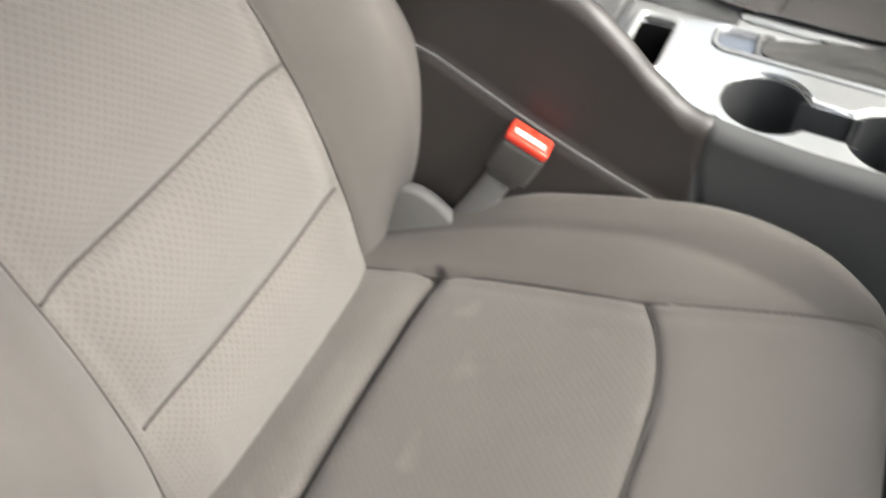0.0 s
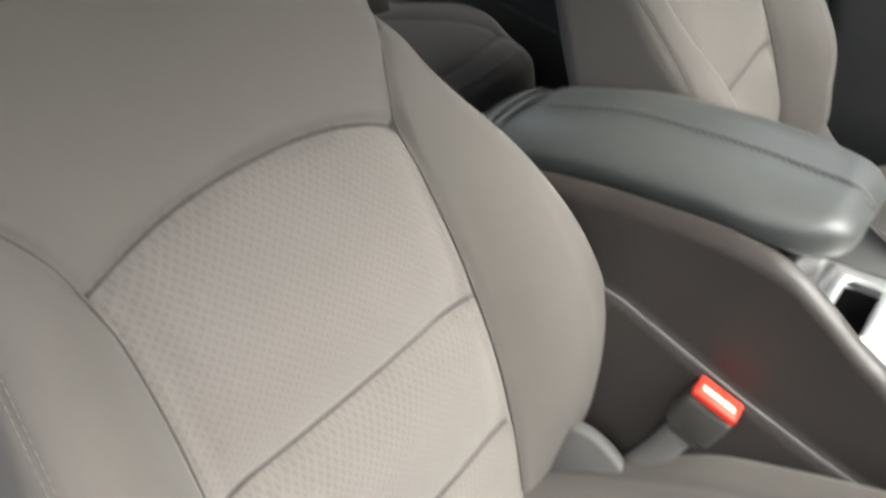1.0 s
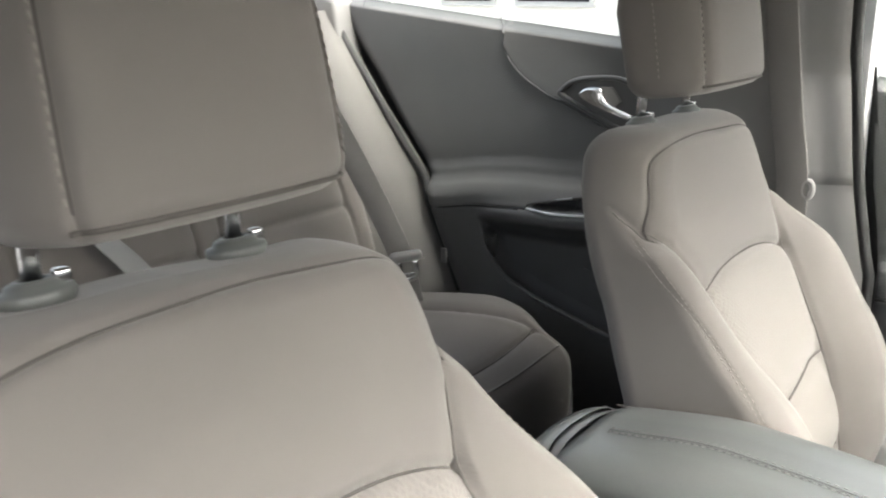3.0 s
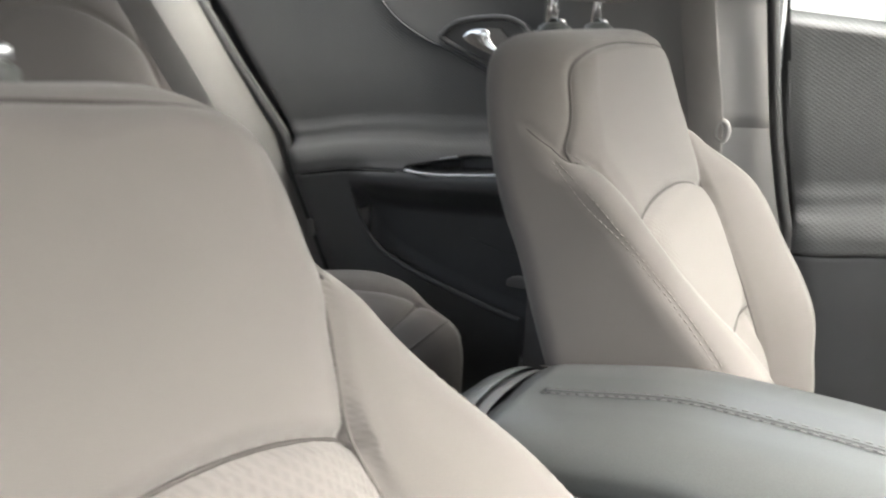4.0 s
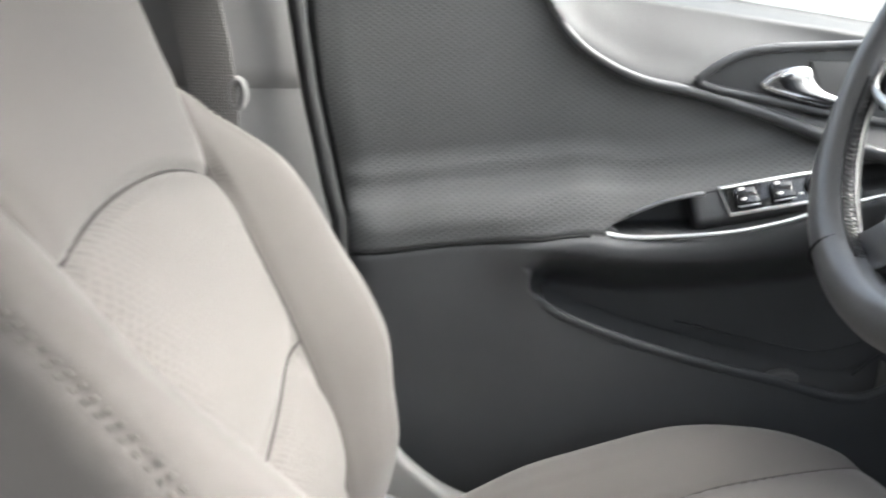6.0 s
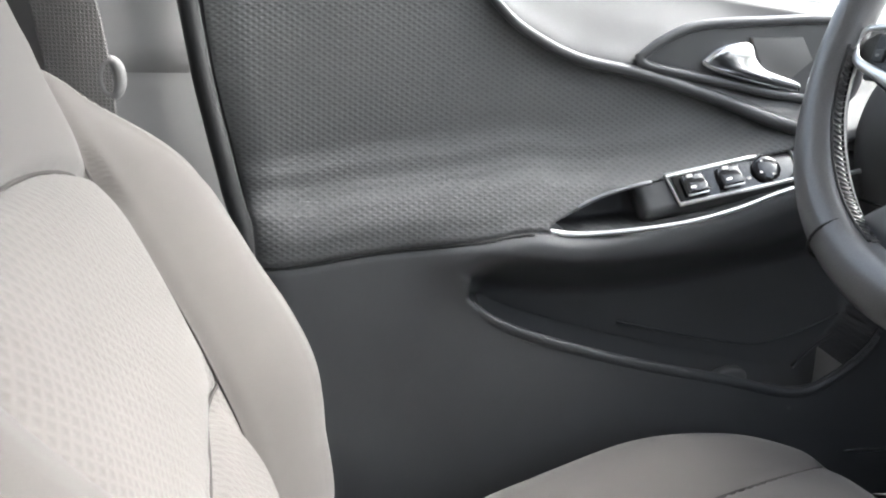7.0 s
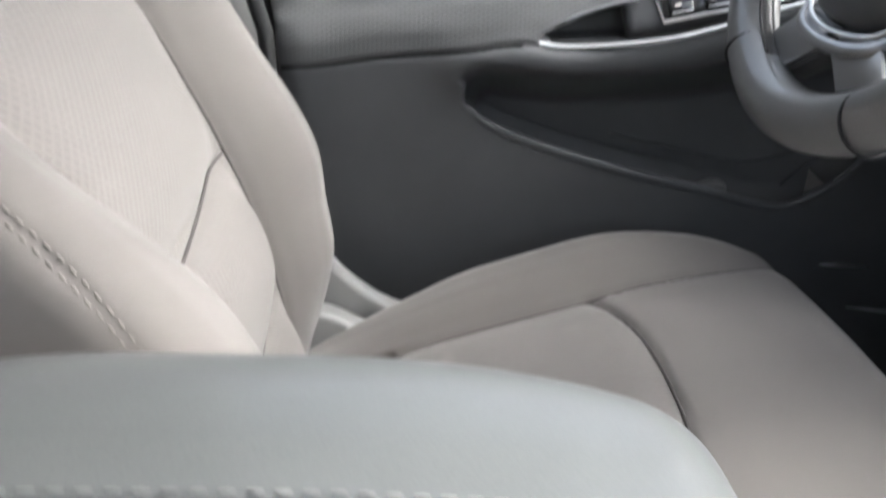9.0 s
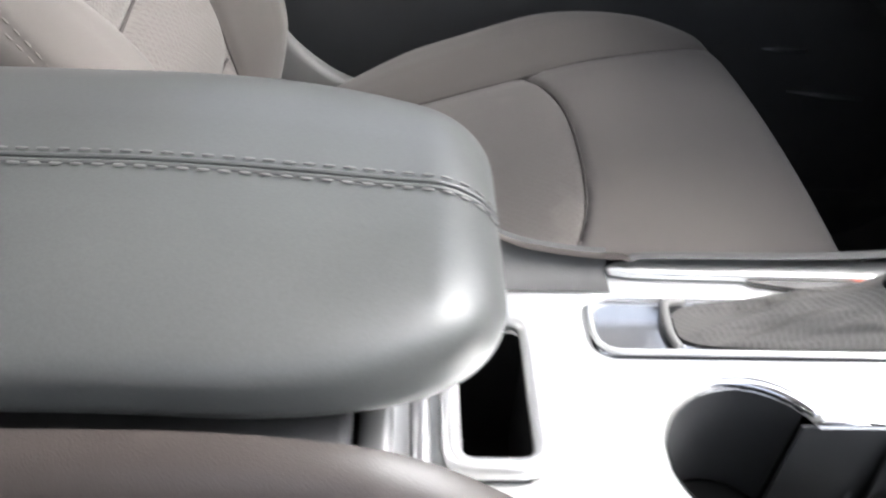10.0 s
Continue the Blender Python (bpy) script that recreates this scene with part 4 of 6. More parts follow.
REAR = dict(shift=-0.922, lean=0.010, back=0.108, seam=([-0.1, 0, 0.1, 0.22, 0.30, 0.40, 0.5, 0.85], [0.575, 0.585, 0.605, 0.619, 0.622, 0.633, 0.645, 0.66]),
            under=([0, 0.12, 0.28, 0.40, 0.49, 0.62, 0.85], [0.575, 0.57, 0.575, 0.585, 0.59, 0.60, 0.61]),
            pocket=([0.0, 0.10, 0.123, 0.143, 0.158, 0.175, 0.197, 0.223, 0.273, 0.362, 0.441, 0.53, 0.60, 0.66, 0.8], [0.64, 0.615, 0.571, 0.523, 0.502, 0.484, 0.468, 0.456, 0.438, 0.416, 0.398, 0.385, 0.39, 0.45, 0.6]),
            strip=([-0.3, 0.10, 0.133, 0.16, 0.196, 0.25, 0.30, 0.38, 0.46, 0.85], [1.5, 1.02, 0.95, 0.91, 0.878, 0.850, 0.832, 0.800, 0.775, 0.72]),
            strip_span=(0.12, 0.47), cup=([0.0, 0.222, 0.246, 0.275, 0.334, 0.42, 0.8], [0.619, 0.620, 0.632, 0.640, 0.655, 0.667, 0.667]),
            bezel=[(0.288, 0.856), (0.315, 0.878), (0.36, 0.888), (0.42, 0.888), (0.455, 0.86), (0.45, 0.80), (0.41, 0.802), (0.36, 0.822), (0.31, 0.844)],
            bezel_in=[(0.36, 0.872), (0.40, 0.874), (0.42, 0.85), (0.40, 0.832), (0.375, 0.842)],
            lever=[(0.332, 0.858), (0.44, 0.822)], rim_end=0.47)


def front_edge(z):
    return np.interp(z, [0.1, 0.4, 0.62, 0.65, 0.75, 0.81, 0.95], [-0.02, -0.028, -0.036, -0.045, -0.068, -0.078, -0.100])


def rear_edge(z):
    return np.interp(z, [0.1, 0.40, 0.58, 0.65, 0.78, 0.93, 1.05], [-0.80, -0.86, -0.945, -0.966, -1.08, -1.20, -1.28])


door("driver_door", -0.05, 0.86, front_edge, 1, "closed charcoal driver's door trim with chrome handle and window switches", FRONT)
door("rear_door", -0.90, -0.44, rear_edge, 1, "closed charcoal rear door trim with chrome handle and map pocket", REAR)
# out of view; its opening angle is set to cut low light from the right
pd = door("passenger_door", -0.05, 0.86, front_edge, -1, "opened charcoal passenger door trim", FRONT, detail=False)
pd.matrix_basis = Matrix.Translation((0.76, 0.88, 0)) @ Matrix.Rotation(radians(40), 4, "Z") @ Matrix.Translation((-0.76, -0.88, 0)) @ Matrix.Translation(pd.location)
# out of view; stands open so that more light reaches the rear bench
rd = door("rear_door", -0.90, -0.44, rear_edge, -1, "unseen charcoal rear door trim behind the passenger seat, opened to let light in", REAR, detail=False)
rd.matrix_basis = Matrix.Translation((0.78, -0.42, 0)) @ Matrix.Rotation(radians(64), 4, "Z") @ Matrix.Translation((-0.78, 0.42, 0)) @ Matrix.Translation(rd.location)

# ---- pillars, seals, roof, floor ----
def pillar(name, sgn, label):
    p = thing(name, (sgn * 0.7, -0.25, 0.1), label, "pillar trim", "pillar trims", "structure")
    zz = np.linspace(0.10, 1.14, 90)
    uu = np.linspace(0, 1, 60)
    Zg, Ug = np.meshgrid(zz, uu, indexing="ij")
    y1 = front_edge(Zg) - 0.012
    Yg = -0.43 * (1 - Ug) + y1 * Ug
    Xg = 0.672 + 0.042 * np.clip((Ug - 0.77) / 0.23, 0, 1) ** 1.15 + 0.02 * step(0.2, 0.0, Ug)
    Xg = Xg - 0.004 * np.exp(-((Ug - 0.76) / 0.03) ** 2)
    Xg = Xg - 0.32 * np.clip(Zg - 0.92, 0, 1) + 0.004 * np.exp(-((Zg - 0.760) / 0.0025) ** 2) + 0.006 * step(0.762, 0.757, Zg)
    P = np.stack([sgn * Xg, Yg, Zg], -1)
    zf = ((Zg[:-1, :-1] + Zg[1:, :-1]) / 2).ravel()
    split(P, np.where(zf > 0.76, 1, 2), {1: ("upper_trim", PILLAR, "grey plastic upper trim"), 2: ("lower_trim", PILLAR, "")}, p, flip=sgn < 0)
    part("pillar_post", prism([(-0.43, 0.05), (-0.06, 0.05), (-0.10, 1.14), (-0.42, 1.14)], *sorted((sgn * 0.72, sgn * 0.80)), 0.0, "x"), PAINT, p, "", smooth=False)
    return p


pillar("pillar_trim_driver", -1, "grey plastic pillar trim behind the driver's door")
pillar("pillar_trim_passenger", 1, "grey plastic pillar trim behind the open passenger door")
sz = np.linspace(0.14, 1.12, 60)
seal = part("door_seal", tube([(-0.695 + 0.32 * max(0, z - 0.93), front_edge(z).item() - 0.006, z) for z in sz], 0.0085, 10, up=(1, 0, 0)), RUBBER)
tagged(seal, "black rubber door seal along the pillar", "door seal", kind="structure")
rz = np.linspace(0.40, 1.0, 40)
seal = part("door_seal", tube([(-0.722, rear_edge(z).item() - 0.004, z) for z in rz], 0.009, 10, up=(1, 0, 0)), RUBBER)
tagged(seal, "black rubber seal along the rear door", "door seal", kind="structure")

for sgn in (-1, 1):
    jz = np.linspace(0.12, 1.0, 40)
    J = np.stack([np.stack([np.full(40, sgn * xx), rear_edge(jz) + dy, jz], -1) for xx, dy in ((0.794, 0.05), (0.797, -0.10), (0.79, -0.30))], 1)
    jam = raw("door_jamb", J.reshape(-1, 3), sheet(J), RUBBER)
    tagged(jam, "dark painted jamb behind the rear door's edge", "door jamb", kind="structure")

fx = np.linspace(-0.80, 0.80, 81)
fy = np.linspace(-1.35, 1.15, 90)
FX, FY = np.meshgrid(fx, fy, indexing="ij")
FZ = 0.03 + 0.20 * step(0.19, 0.11, np.abs(FX)) + 0.10 * step(0.66, 0.72, np.abs(FX)) + 0.25 * step(0.80, 1.1, FY) + 0.12 * step(-0.42, -0.60, FY)
fl = raw("floor", np.stack([FX, FY, FZ], -1).reshape(-1, 3), sheet(np.stack([FX, FY, FZ], -1))[:, ::-1], CARPET)
tagged(fl, "charcoal carpeted car floor with a raised tunnel", "car floor", kind="structure")
under = part("floor_pan", rounded_box((1.62, 2.6, 0.06), 0.01, (0, -0.1, -0.04)), PAINT)
tagged(under, "steel floor pan under the carpet", "floor pan", kind="structure")

RX, RY = np.meshgrid(np.linspace(-0.60, 0.60, 50), np.linspace(-1.25, 0.42, 44), indexing="ij")
RZ = 1.255 - 0.10 * (RX / 0.6) ** 4 - 0.05 * step(-0.6, -1.3, RY) - 0.06 * step(0.0, 0.42, RY)
R = np.stack([RX, RY, RZ], -1)
hl = raw("ceiling", R.reshape(-1, 3), sheet(R), HEADLINER)
tagged(hl, "pale grey fabric headliner", "headliner", kind="structure")
R2 = R + np.array([0, 0, 0.045])
rf = raw("roof_panel", R2.reshape(-1, 3), sheet(R2)[:, ::-1], PAINT)
tagged(rf, "silver painted car roof", "car roof", kind="structure")
for sgn in (-1, 1):
    rail = part("roof_rail", tube(smooth_line([(sgn * 0.60, 0.44, 1.15), (sgn * 0.605, -0.1, 1.175), (sgn * 0.605, -0.6, 1.17), (sgn * 0.60, -1.1, 1.11), (sgn * 0.62, -1.35, 0.98)], 40), 0.035, 12), HEADLINER)
    tagged(rail, "pale fabric-covered roof side rail", "roof rail", kind="structure")
    ap = part("windscreen_pillar", tube(smooth_line([(sgn * 0.60, 0.44, 1.15), (sgn * 0.66, 0.65, 0.98), (sgn * 0.72, 0.98, 0.82)], 20), 0.035, 12), HEADLINER)
    tagged(ap, "pale windscreen pillar trim", "pillar trim", kind="structure")
    qp = part("rear_quarter", prism([(-1.16, 0.60), (-1.85, 0.60), (-1.85, 0.92), (-1.40, 1.10), (-1.22, 1.02)], *sorted((sgn * 0.70, sgn * 0.78)), 0.01, "x"), PILLAR)
    tagged(qp, "grey rear quarter trim beside the back seat", "quarter trim", kind="structure")
    side = part("rear_body_side", prism([(-0.80, 0.05), (-1.9, 0.05), (-1.9, 0.62), (-0.96, 0.62)], *sorted((sgn * 0.74, sgn * 0.80)), 0.0, "x"), PAINT, smooth=False)
    tagged(side, "painted rear body side", "car body", kind="structure")
    sill = part("door_sill", rounded_box((0.10, 2.0, 0.12), 0.02, (sgn * 0.735, 0.05, 0.07)), PLASTIC)
    tagged(sill, "charcoal plastic door sill", "door sill", kind="structure")
shelf = part("parcel_shelf", rounded_box((1.40, 0.55, 0.03), 0.01, (0, -1.52, 0.93)), CARPET)
tagged(shelf, "charcoal parcel shelf behind the back seat", "parcel shelf", kind="structure")
bulk = part("rear_bulkhead", rounded_box((1.5, 0.04, 0.92), 0.01, (0, -1.86, 0.46)), PAINT)
tagged(bulk, "painted bulkhead behind the cabin", "bulkhead", kind="structure")
fire = part("front_bulkhead", rounded_box((1.56, 0.05, 0.80), 0.01, (0, 1.17, 0.42)), CARPET)
tagged(fire, "carpeted front bulkhead", "bulkhead", kind="structure")


def pane(name, pts, label):
    bm = bmesh.new()
    vs = [bm.verts.new(p) for p in pts]
    f = bm.faces.new(vs)
    ex = bmesh.ops.extrude_face_region(bm, geom=[f])
    nrm = (Vector(pts[1]) - Vector(pts[0])).cross(Vector(pts[2]) - Vector(pts[0])).normalized()
    bmesh.ops.translate(bm, vec=nrm * 0.004, verts=[g for g in ex["geom"] if isinstance(g, bmesh.types.BMVert)])
    bmesh.ops.recalc_face_normals(bm, faces=bm.faces)
    ob = part(name, bm, GLASS, smooth=False)
    ob.visible_shadow = False
    return tagged(ob, label, "car window", kind="structure")


pane("window_1", [(-0.775, -0.10, 0.90), (-0.775, 0.84, 0.81), (-0.66, 0.60, 1.02), (-0.62, 0.30, 1.12), (-0.62, -0.12, 1.13)], "clear closed driver's window")
pane("window_2", [(-0.775, -1.20, 1.00), (-0.775, -0.44, 0.93), (-0.62, -0.42, 1.13), (-0.615, -1.0, 1.09)], "clear closed rear side window")
pane("windscreen", [(-0.70, 1.02, 0.82), (0.70, 1.02, 0.82), (0.58, 0.45, 1.16), (-0.58, 0.45, 1.16)], "clear sloping windscreen")

# ---- dashboard ----
dash = thing("dashboard", (0, 0.9, 0.4), "charcoal dashboard below the windscreen", "dashboard")
prof = smooth_line([(0.74, 0.46), (0.70, 0.52), (0.69, 0.60), (0.70, 0.70), (0.74, 0.765), (0.82, 0.80), (1.05, 0.815), (1.14, 0.80)], 50)
dx = np.linspace(-0.73, 0.73, 60)
D3 = np.zeros((60, 50, 3))
D3[..., 0] = dx[:, None]
D3[..., 1] = prof[None, :, 0] + 0.05 * (dx[:, None] / 0.73) ** 2
D3[..., 2] = prof[None, :, 1] + 0.02 * np.exp(-((dx[:, None] + 0.37) / 0.16) ** 2) * step(0.72, 0.80, prof[None, :, 1])
raw("dash_skin", D3.reshape(-1, 3), sheet(D3), SOFT, dash)
part("dash_underside", rounded_box((1.44, 0.40, 0.03), 0.008, (0, 0.94, 0.46)), PLASTIC, dash)
part("knee_panel", rounded_box((0.56, 0.03, 0.16), 0.01, (-0.40, 0.735, 0.52), Matrix.Rotation(radians(12), 4, "X")), PLASTIC, dash, auto=40)
EP = smooth_line([(0.72, 0.44), (0.66, 0.52), (0.60, 0.60), (0.560, 0.68), (0.556, 0.74), (0.585, 0.785), (0.66, 0.80)], 40)
EX = np.linspace(-0.705, -0.46, 24)
E3 = np.zeros((24, 40, 3))
E3[..., 0] = EX[:, None]
E3[..., 1] = EP[None, :, 0] + 0.10 * step(-0.56, -0.46, EX)[:, None] + 0.01 * step(-0.69, -0.705, EX)[:, None]
E3[..., 2] = EP[None, :, 1]
zm = ((E3[:-1, :-1, 2] + E3[1:, 1:, 2]) / 2).ravel()
split(E3, np.where(zm > 0.655, 1, 2), {1: ("dash_end", SOFT, ""), 2: ("fuse_cover", PLASTIC, "")}, dash)
part("cover_seam", tube([(x, 0.5695 + 0.10 * step(-0.56, -0.46, x) - 0.0005, 0.655) for x in EX[1:]], 0.0012, 6), RUBBER, dash)
pedal = thing("pedals", (-0.36, 0.95, 0.2), "black pedals in the driver's footwell", "pedals")
for px_, w_ in ((-0.30, 0.05), (-0.40, 0.10)):
    part("pedal_pad", rounded_box((w_, 0.012, 0.07), 0.004, (px_, 0.93, 0.22), Matrix.Rotation(radians(-35), 4, "X")), RUBBER, pedal)
    part("pedal_arm", tube([(px_, 0.935, 0.24), (px_, 0.99, 0.34), (px_, 1.0, 0.47)], 0.007, 8), SHINE, pedal)
kick = part("kick_panel", prism([(0.62, 0.05), (1.15, 0.05), (1.15, 0.6), (0.80, 0.6)], -0.735, -0.715, 0.004, "x"), PLASTIC)
tagged(kick, "charcoal kick panel in the driver's footwell", "kick panel", kind="structure")


# ---- centre console ----
con = thing("centre_console", (0.0, 0.3, 0.03), "charcoal centre console with silver deck, cup holders and shifter", "centre console")
CXC = 0.005
HW = 0.117


RIM = smooth_line([(-0.30, 0.590), (-0.17, 0.605), (-0.04, 0.628), (0.08, 0.633), (0.14, 0.629), (0.175, 0.619), (0.21, 0.595), (0.25, 0.563), (0.30, 0.541), (0.45, 0.536), (0.72, 0.56)], 300)
RIM_D = smooth_line([(-0.30, 0.590), (-0.17, 0.605), (-0.04, 0.622), (0.10, 0.602), (0.17, 0.568), (0.222, 0.537), (0.248, 0.529), (0.281, 0.525), (0.32, 0.526), (0.45, 0.531), (0.72, 0.562)], 300)


def rim_z(y):
    return np.interp(y, RIM[:, 0], RIM[:, 1])


def edge_z(y, sgn):
    if sgn > 0:
        return rim_z(y)
    return np.interp(y, RIM_D[:, 0], RIM_D[:, 1])


for sgn in (1, -1):
    yy = np.linspace(-0.165, 0.74, 260)
    vv = np.linspace(0, 1, 140)
    YG, VG = np.meshgrid(yy, vv, indexing="ij")
    top = edge_z(YG, sgn)
    # from the inner lip over the rolled edge and down the flank
    roll = 0.016
    XG = np.where(VG < 0.25, HW - roll + roll * np.sin(np.clip(VG / 0.25, 0, 1) * math.pi / 2), HW)
    ZG = np.where(VG < 0.25, top - roll + roll * np.cos(np.clip(VG / 0.25, 0, 1) * math.pi / 2), 0)
    down = np.clip((VG - 0.25) / 0.75, 0, 1)
    zlow = 0.06
    ZG = np.where(VG >= 0.25, (top - roll) * (1 - down) + zlow * down, ZG)
    XG = np.where(VG >= 0.25, HW + 0.028 * step(0, 0.8, down), XG)
    line = np.interp(YG, [-0.3, 0.04, 0.128, 0.234, 0.33, 0.5, 0.8], [0.60, 0.535, 0.500, 0.460, 0.43, 0.40, 0.38])
    XG = XG + 0.008 * step(line + 0.006, line - 0.006, ZG)
    ybead = np.linspace(-0.16, 0.73, 80)
    zbead = np.interp(ybead, [-0.3, 0.04, 0.128, 0.234, 0.33, 0.5, 0.8], [0.60, 0.535, 0.500, 0.460, 0.43, 0.40, 0.38])
    xbead = HW + 0.028 * step(0, 0.8, np.clip((edge_z(ybead, sgn) - roll - zbead) / (edge_z(ybead, sgn) - roll - zlow), 0, 1)) + 0.0035
    part("flank_bead", tube(np.stack([CXC + sgn * xbead, ybead, zbead], -1), 0.0022, 8), PILLAR, con)
    seam2 = 0.296
    XG = XG - 0.003 * np.exp(-((YG - seam2 - np.clip(0.50 - ZG, 0, 0.2) * 0.25) / 0.0025) ** 2) * (ZG > line)
    G = np.stack([CXC + sgn * XG, YG, ZG], -1)
    fm = lambda A: ((A[:-1, :-1] + A[1:, :-1] + A[:-1, 1:] + A[1:, 1:]) / 4).ravel()
    zf, lf, yf = fm(ZG), fm(line), fm(YG)
    reg = np.where(zf < lf, 2, np.where(yf > seam2, 3, 1))
    split(G, reg, {1: ("side_panel", CONSOLE, "brown-grey grained plastic"), 2: ("lower_flank", CONSOLE, ""), 3: ("front_side_panel", SOFT, "")}, con, flip=sgn < 0)
# inner slope from the driver's edge down to the deck
fy_ = np.linspace(0.15, 0.283, 40)
fv = np.linspace(0, 1, 10)
FG = np.stack([np.broadcast_to(-0.106 + 0.026 * fv[None, :], (40, 10)), np.broadcast_to(fy_[:, None], (40, 10)), edge_z(fy_, -1)[:, None] * (1 - fv) + 0.514 * fv - 0.004 * np.sin(fv * math.pi)], -1)
raw("inner_slope", FG.reshape(-1, 3), sheet(FG), SOFT, con)
# rear end of the box and its inner floor
part("rear_panel", rounded_box((2 * HW + 0.02, 0.03, 0.515), 0.012, (CXC, -0.165, 0.335)), PLASTIC, con, auto=40)
part("box_top", rounded_box((2 * HW - 0.03, 0.33, 0.02), 0.004, (CXC, -0.015, 0.592)), PLASTIC, con, auto=40)

# silver deck, with holes for the cup holders, the slot and the shifter
deck_z = 0.513
CUPS = [(0.0265, 0.334), (0.032, 0.447)]
CUP_R = 0.0412
dxs = np.linspace(CXC - HW + 0.012, CXC + HW - 0.012, 150)
dys = np.linspace(0.150, 0.74, 350)
DX, DY = np.meshgrid(dxs, dys, indexing="ij")


def slot(X, Y, x0, x1, y0, y1, r):
    qx = np.abs(X - (x0 + x1) / 2) - (x1 - x0) / 2 + r
    qy = np.abs(Y - (y0 + y1) / 2) - (y1 - y0) / 2 + r
    return np.hypot(np.maximum(qx, 0), np.maximum(qy, 0)) + np.minimum(np.maximum(qx, qy), 0) - r


def hole(X, Y):
    a = np.minimum(np.hypot(X - CUPS[0][0], Y - CUPS[0][1]), np.hypot(X - CUPS[1][0], Y - CUPS[1][1])) - CUP_R
    b = slot(X, Y, 0.009, 0.048, 0.34, 0.45, 0.004)
    c = slot(X, Y, -0.052, 0.040, 0.190, 0.232, 0.010)
    e = slot(X, Y, -0.076, -0.035, 0.268, 0.52, 0.012)
    return np.minimum(np.minimum(a, b), np.minimum(c, e))


h = hole(DX, DY)
DZ = deck_z + 0.05 * step(0.50, 0.74, DY) - 0.004 * step(0.004, 0.0, h) + 0.010 * step(HW - 0.019, HW - 0.012, DX - CXC)
# grid points beside a hole move onto its edge
for it in range(3):
    e = 0.0004
    gx = (hole(DX + e, DY) - hole(DX - e, DY)) / (2 * e)
    gy = (hole(DX, DY + e) - hole(DX, DY - e)) / (2 * e)
    hh = hole(DX, DY)
    near = np.abs(hh) < 0.0011
    DX = np.where(near, DX - hh * gx, DX)
    DY = np.where(near, DY - hh * gy, DY)
G = np.stack([DX, DY, DZ], -1)
hm = ((hole(DX, DY)[:-1, :-1] + hole(DX, DY)[1:, :-1] + hole(DX, DY)[:-1, 1:] + hole(DX, DY)[1:, 1:]) / 4).ravel()
split(G, np.where(hm > 0, 1, 0), {1: ("deck", SILVER, "satin silver deck")}, con, flip=True)


def cup_well(c, r, depth, a0, a1):
    n = 40
    qs = np.linspace(a0, a1, n)
    V = [(c[0] + r * math.cos(q), c[1] + r * math.sin(q), deck_z - 0.002) for q in qs] + [(c[0] + (r - 0.005) * math.cos(q), c[1] + (r - 0.005) * math.sin(q), deck_z - depth) for q in qs]
    F = [(k, k + 1, n + k + 1, n + k) for k in range(n - 1)]
    return V, F


for c in CUPS:
    V, F = cup_well(c, CUP_R + 0.0005, 0.075, 0, 2 * math.pi)
    # the wells open into each other along the middle
    F = [f for f in F if not (abs(V[f[0]][0] - c[0]) < 0.022 and (V[f[0]][1] - c[1]) * (1 if c is CUPS[0] else -1) > 0)]
    raw("cup_holder", V, F, PLASTIC, con, "dark round cup holder")
    part("cup_floor", lathe([(0.001, 0), (0.036, 0), (0.036, 0.003), (0.001, 0.003)], 32, (c[0], c[1], deck_z - 0.078)), RUBBER, con)
part("well_link", rounded_box((0.044, 0.11, 0.004), 0.001, (0.029, 0.39, deck_z - 0.077)), RUBBER, con)
for xw in (0.0075, 0.0495):
    part("well_wall", rounded_box((0.002, 0.056, 0.072), 0.0005, (xw, 0.391, deck_z - 0.040)), PLASTIC, con)
rimq = np.linspace(radians(205), radians(122), 40)
part("cup_rim", tube([(CUPS[0][0] + (CUP_R + 0.003) * math.cos(q), CUPS[0][1] + (CUP_R + 0.003) * math.sin(q), deck_z - 0.001) for q in rimq], 0.0005 + 0.0034 * np.sin(np.linspace(0.02, math.pi * 0.8, 40)), 10, flat=0.8), CHROME, con, "chrome arc")
part("channel_lip", tube([(0.008, 0.369, deck_z - 0.001), (0.0085, 0.41, deck_z - 0.001)], 0.0012, 8), CHROME, con)
# narrow phone slot with a raised frame
path = []
for (cx_, cy_), a0 in zip([(-0.042, 0.200), (0.030, 0.200), (0.030, 0.222), (-0.042, 0.222)], (180, 270, 0, 90)):
    path += [(cx_ + 0.010 * math.cos(radians(a0 + q)), cy_ + 0.010 * math.sin(radians(a0 + q)), deck_z + 0.006) for q in (0, 30, 60, 90)]
part("slot_frame", tube(path, 0.005, 10, True), SILVER, con, "raised silver frame")
WV = [(x, y, z) for z in (deck_z - 0.002, deck_z - 0.10) for x, y in ((-0.053, 0.189), (0.041, 0.189), (0.041, 0.233), (-0.053, 0.233))]
raw("slot_well", WV, [(0, 1, 5, 4), (1, 2, 6, 5), (2, 3, 7, 6), (3, 0, 4, 7), (4, 5, 6, 7)], RUBBER, con, "deep dark slot", smooth=False)
part("slot_lip", rounded_box((0.12, 0.010, 0.010), 0.004, (-0.004, 0.176, deck_z + 0.006)), SHINE, con, auto=50)
part("step_panel", rounded_box((2 * HW - 0.012, 0.012, 0.09), 0.004, (CXC, 0.158, 0.545)), SHINE, con, auto=40)
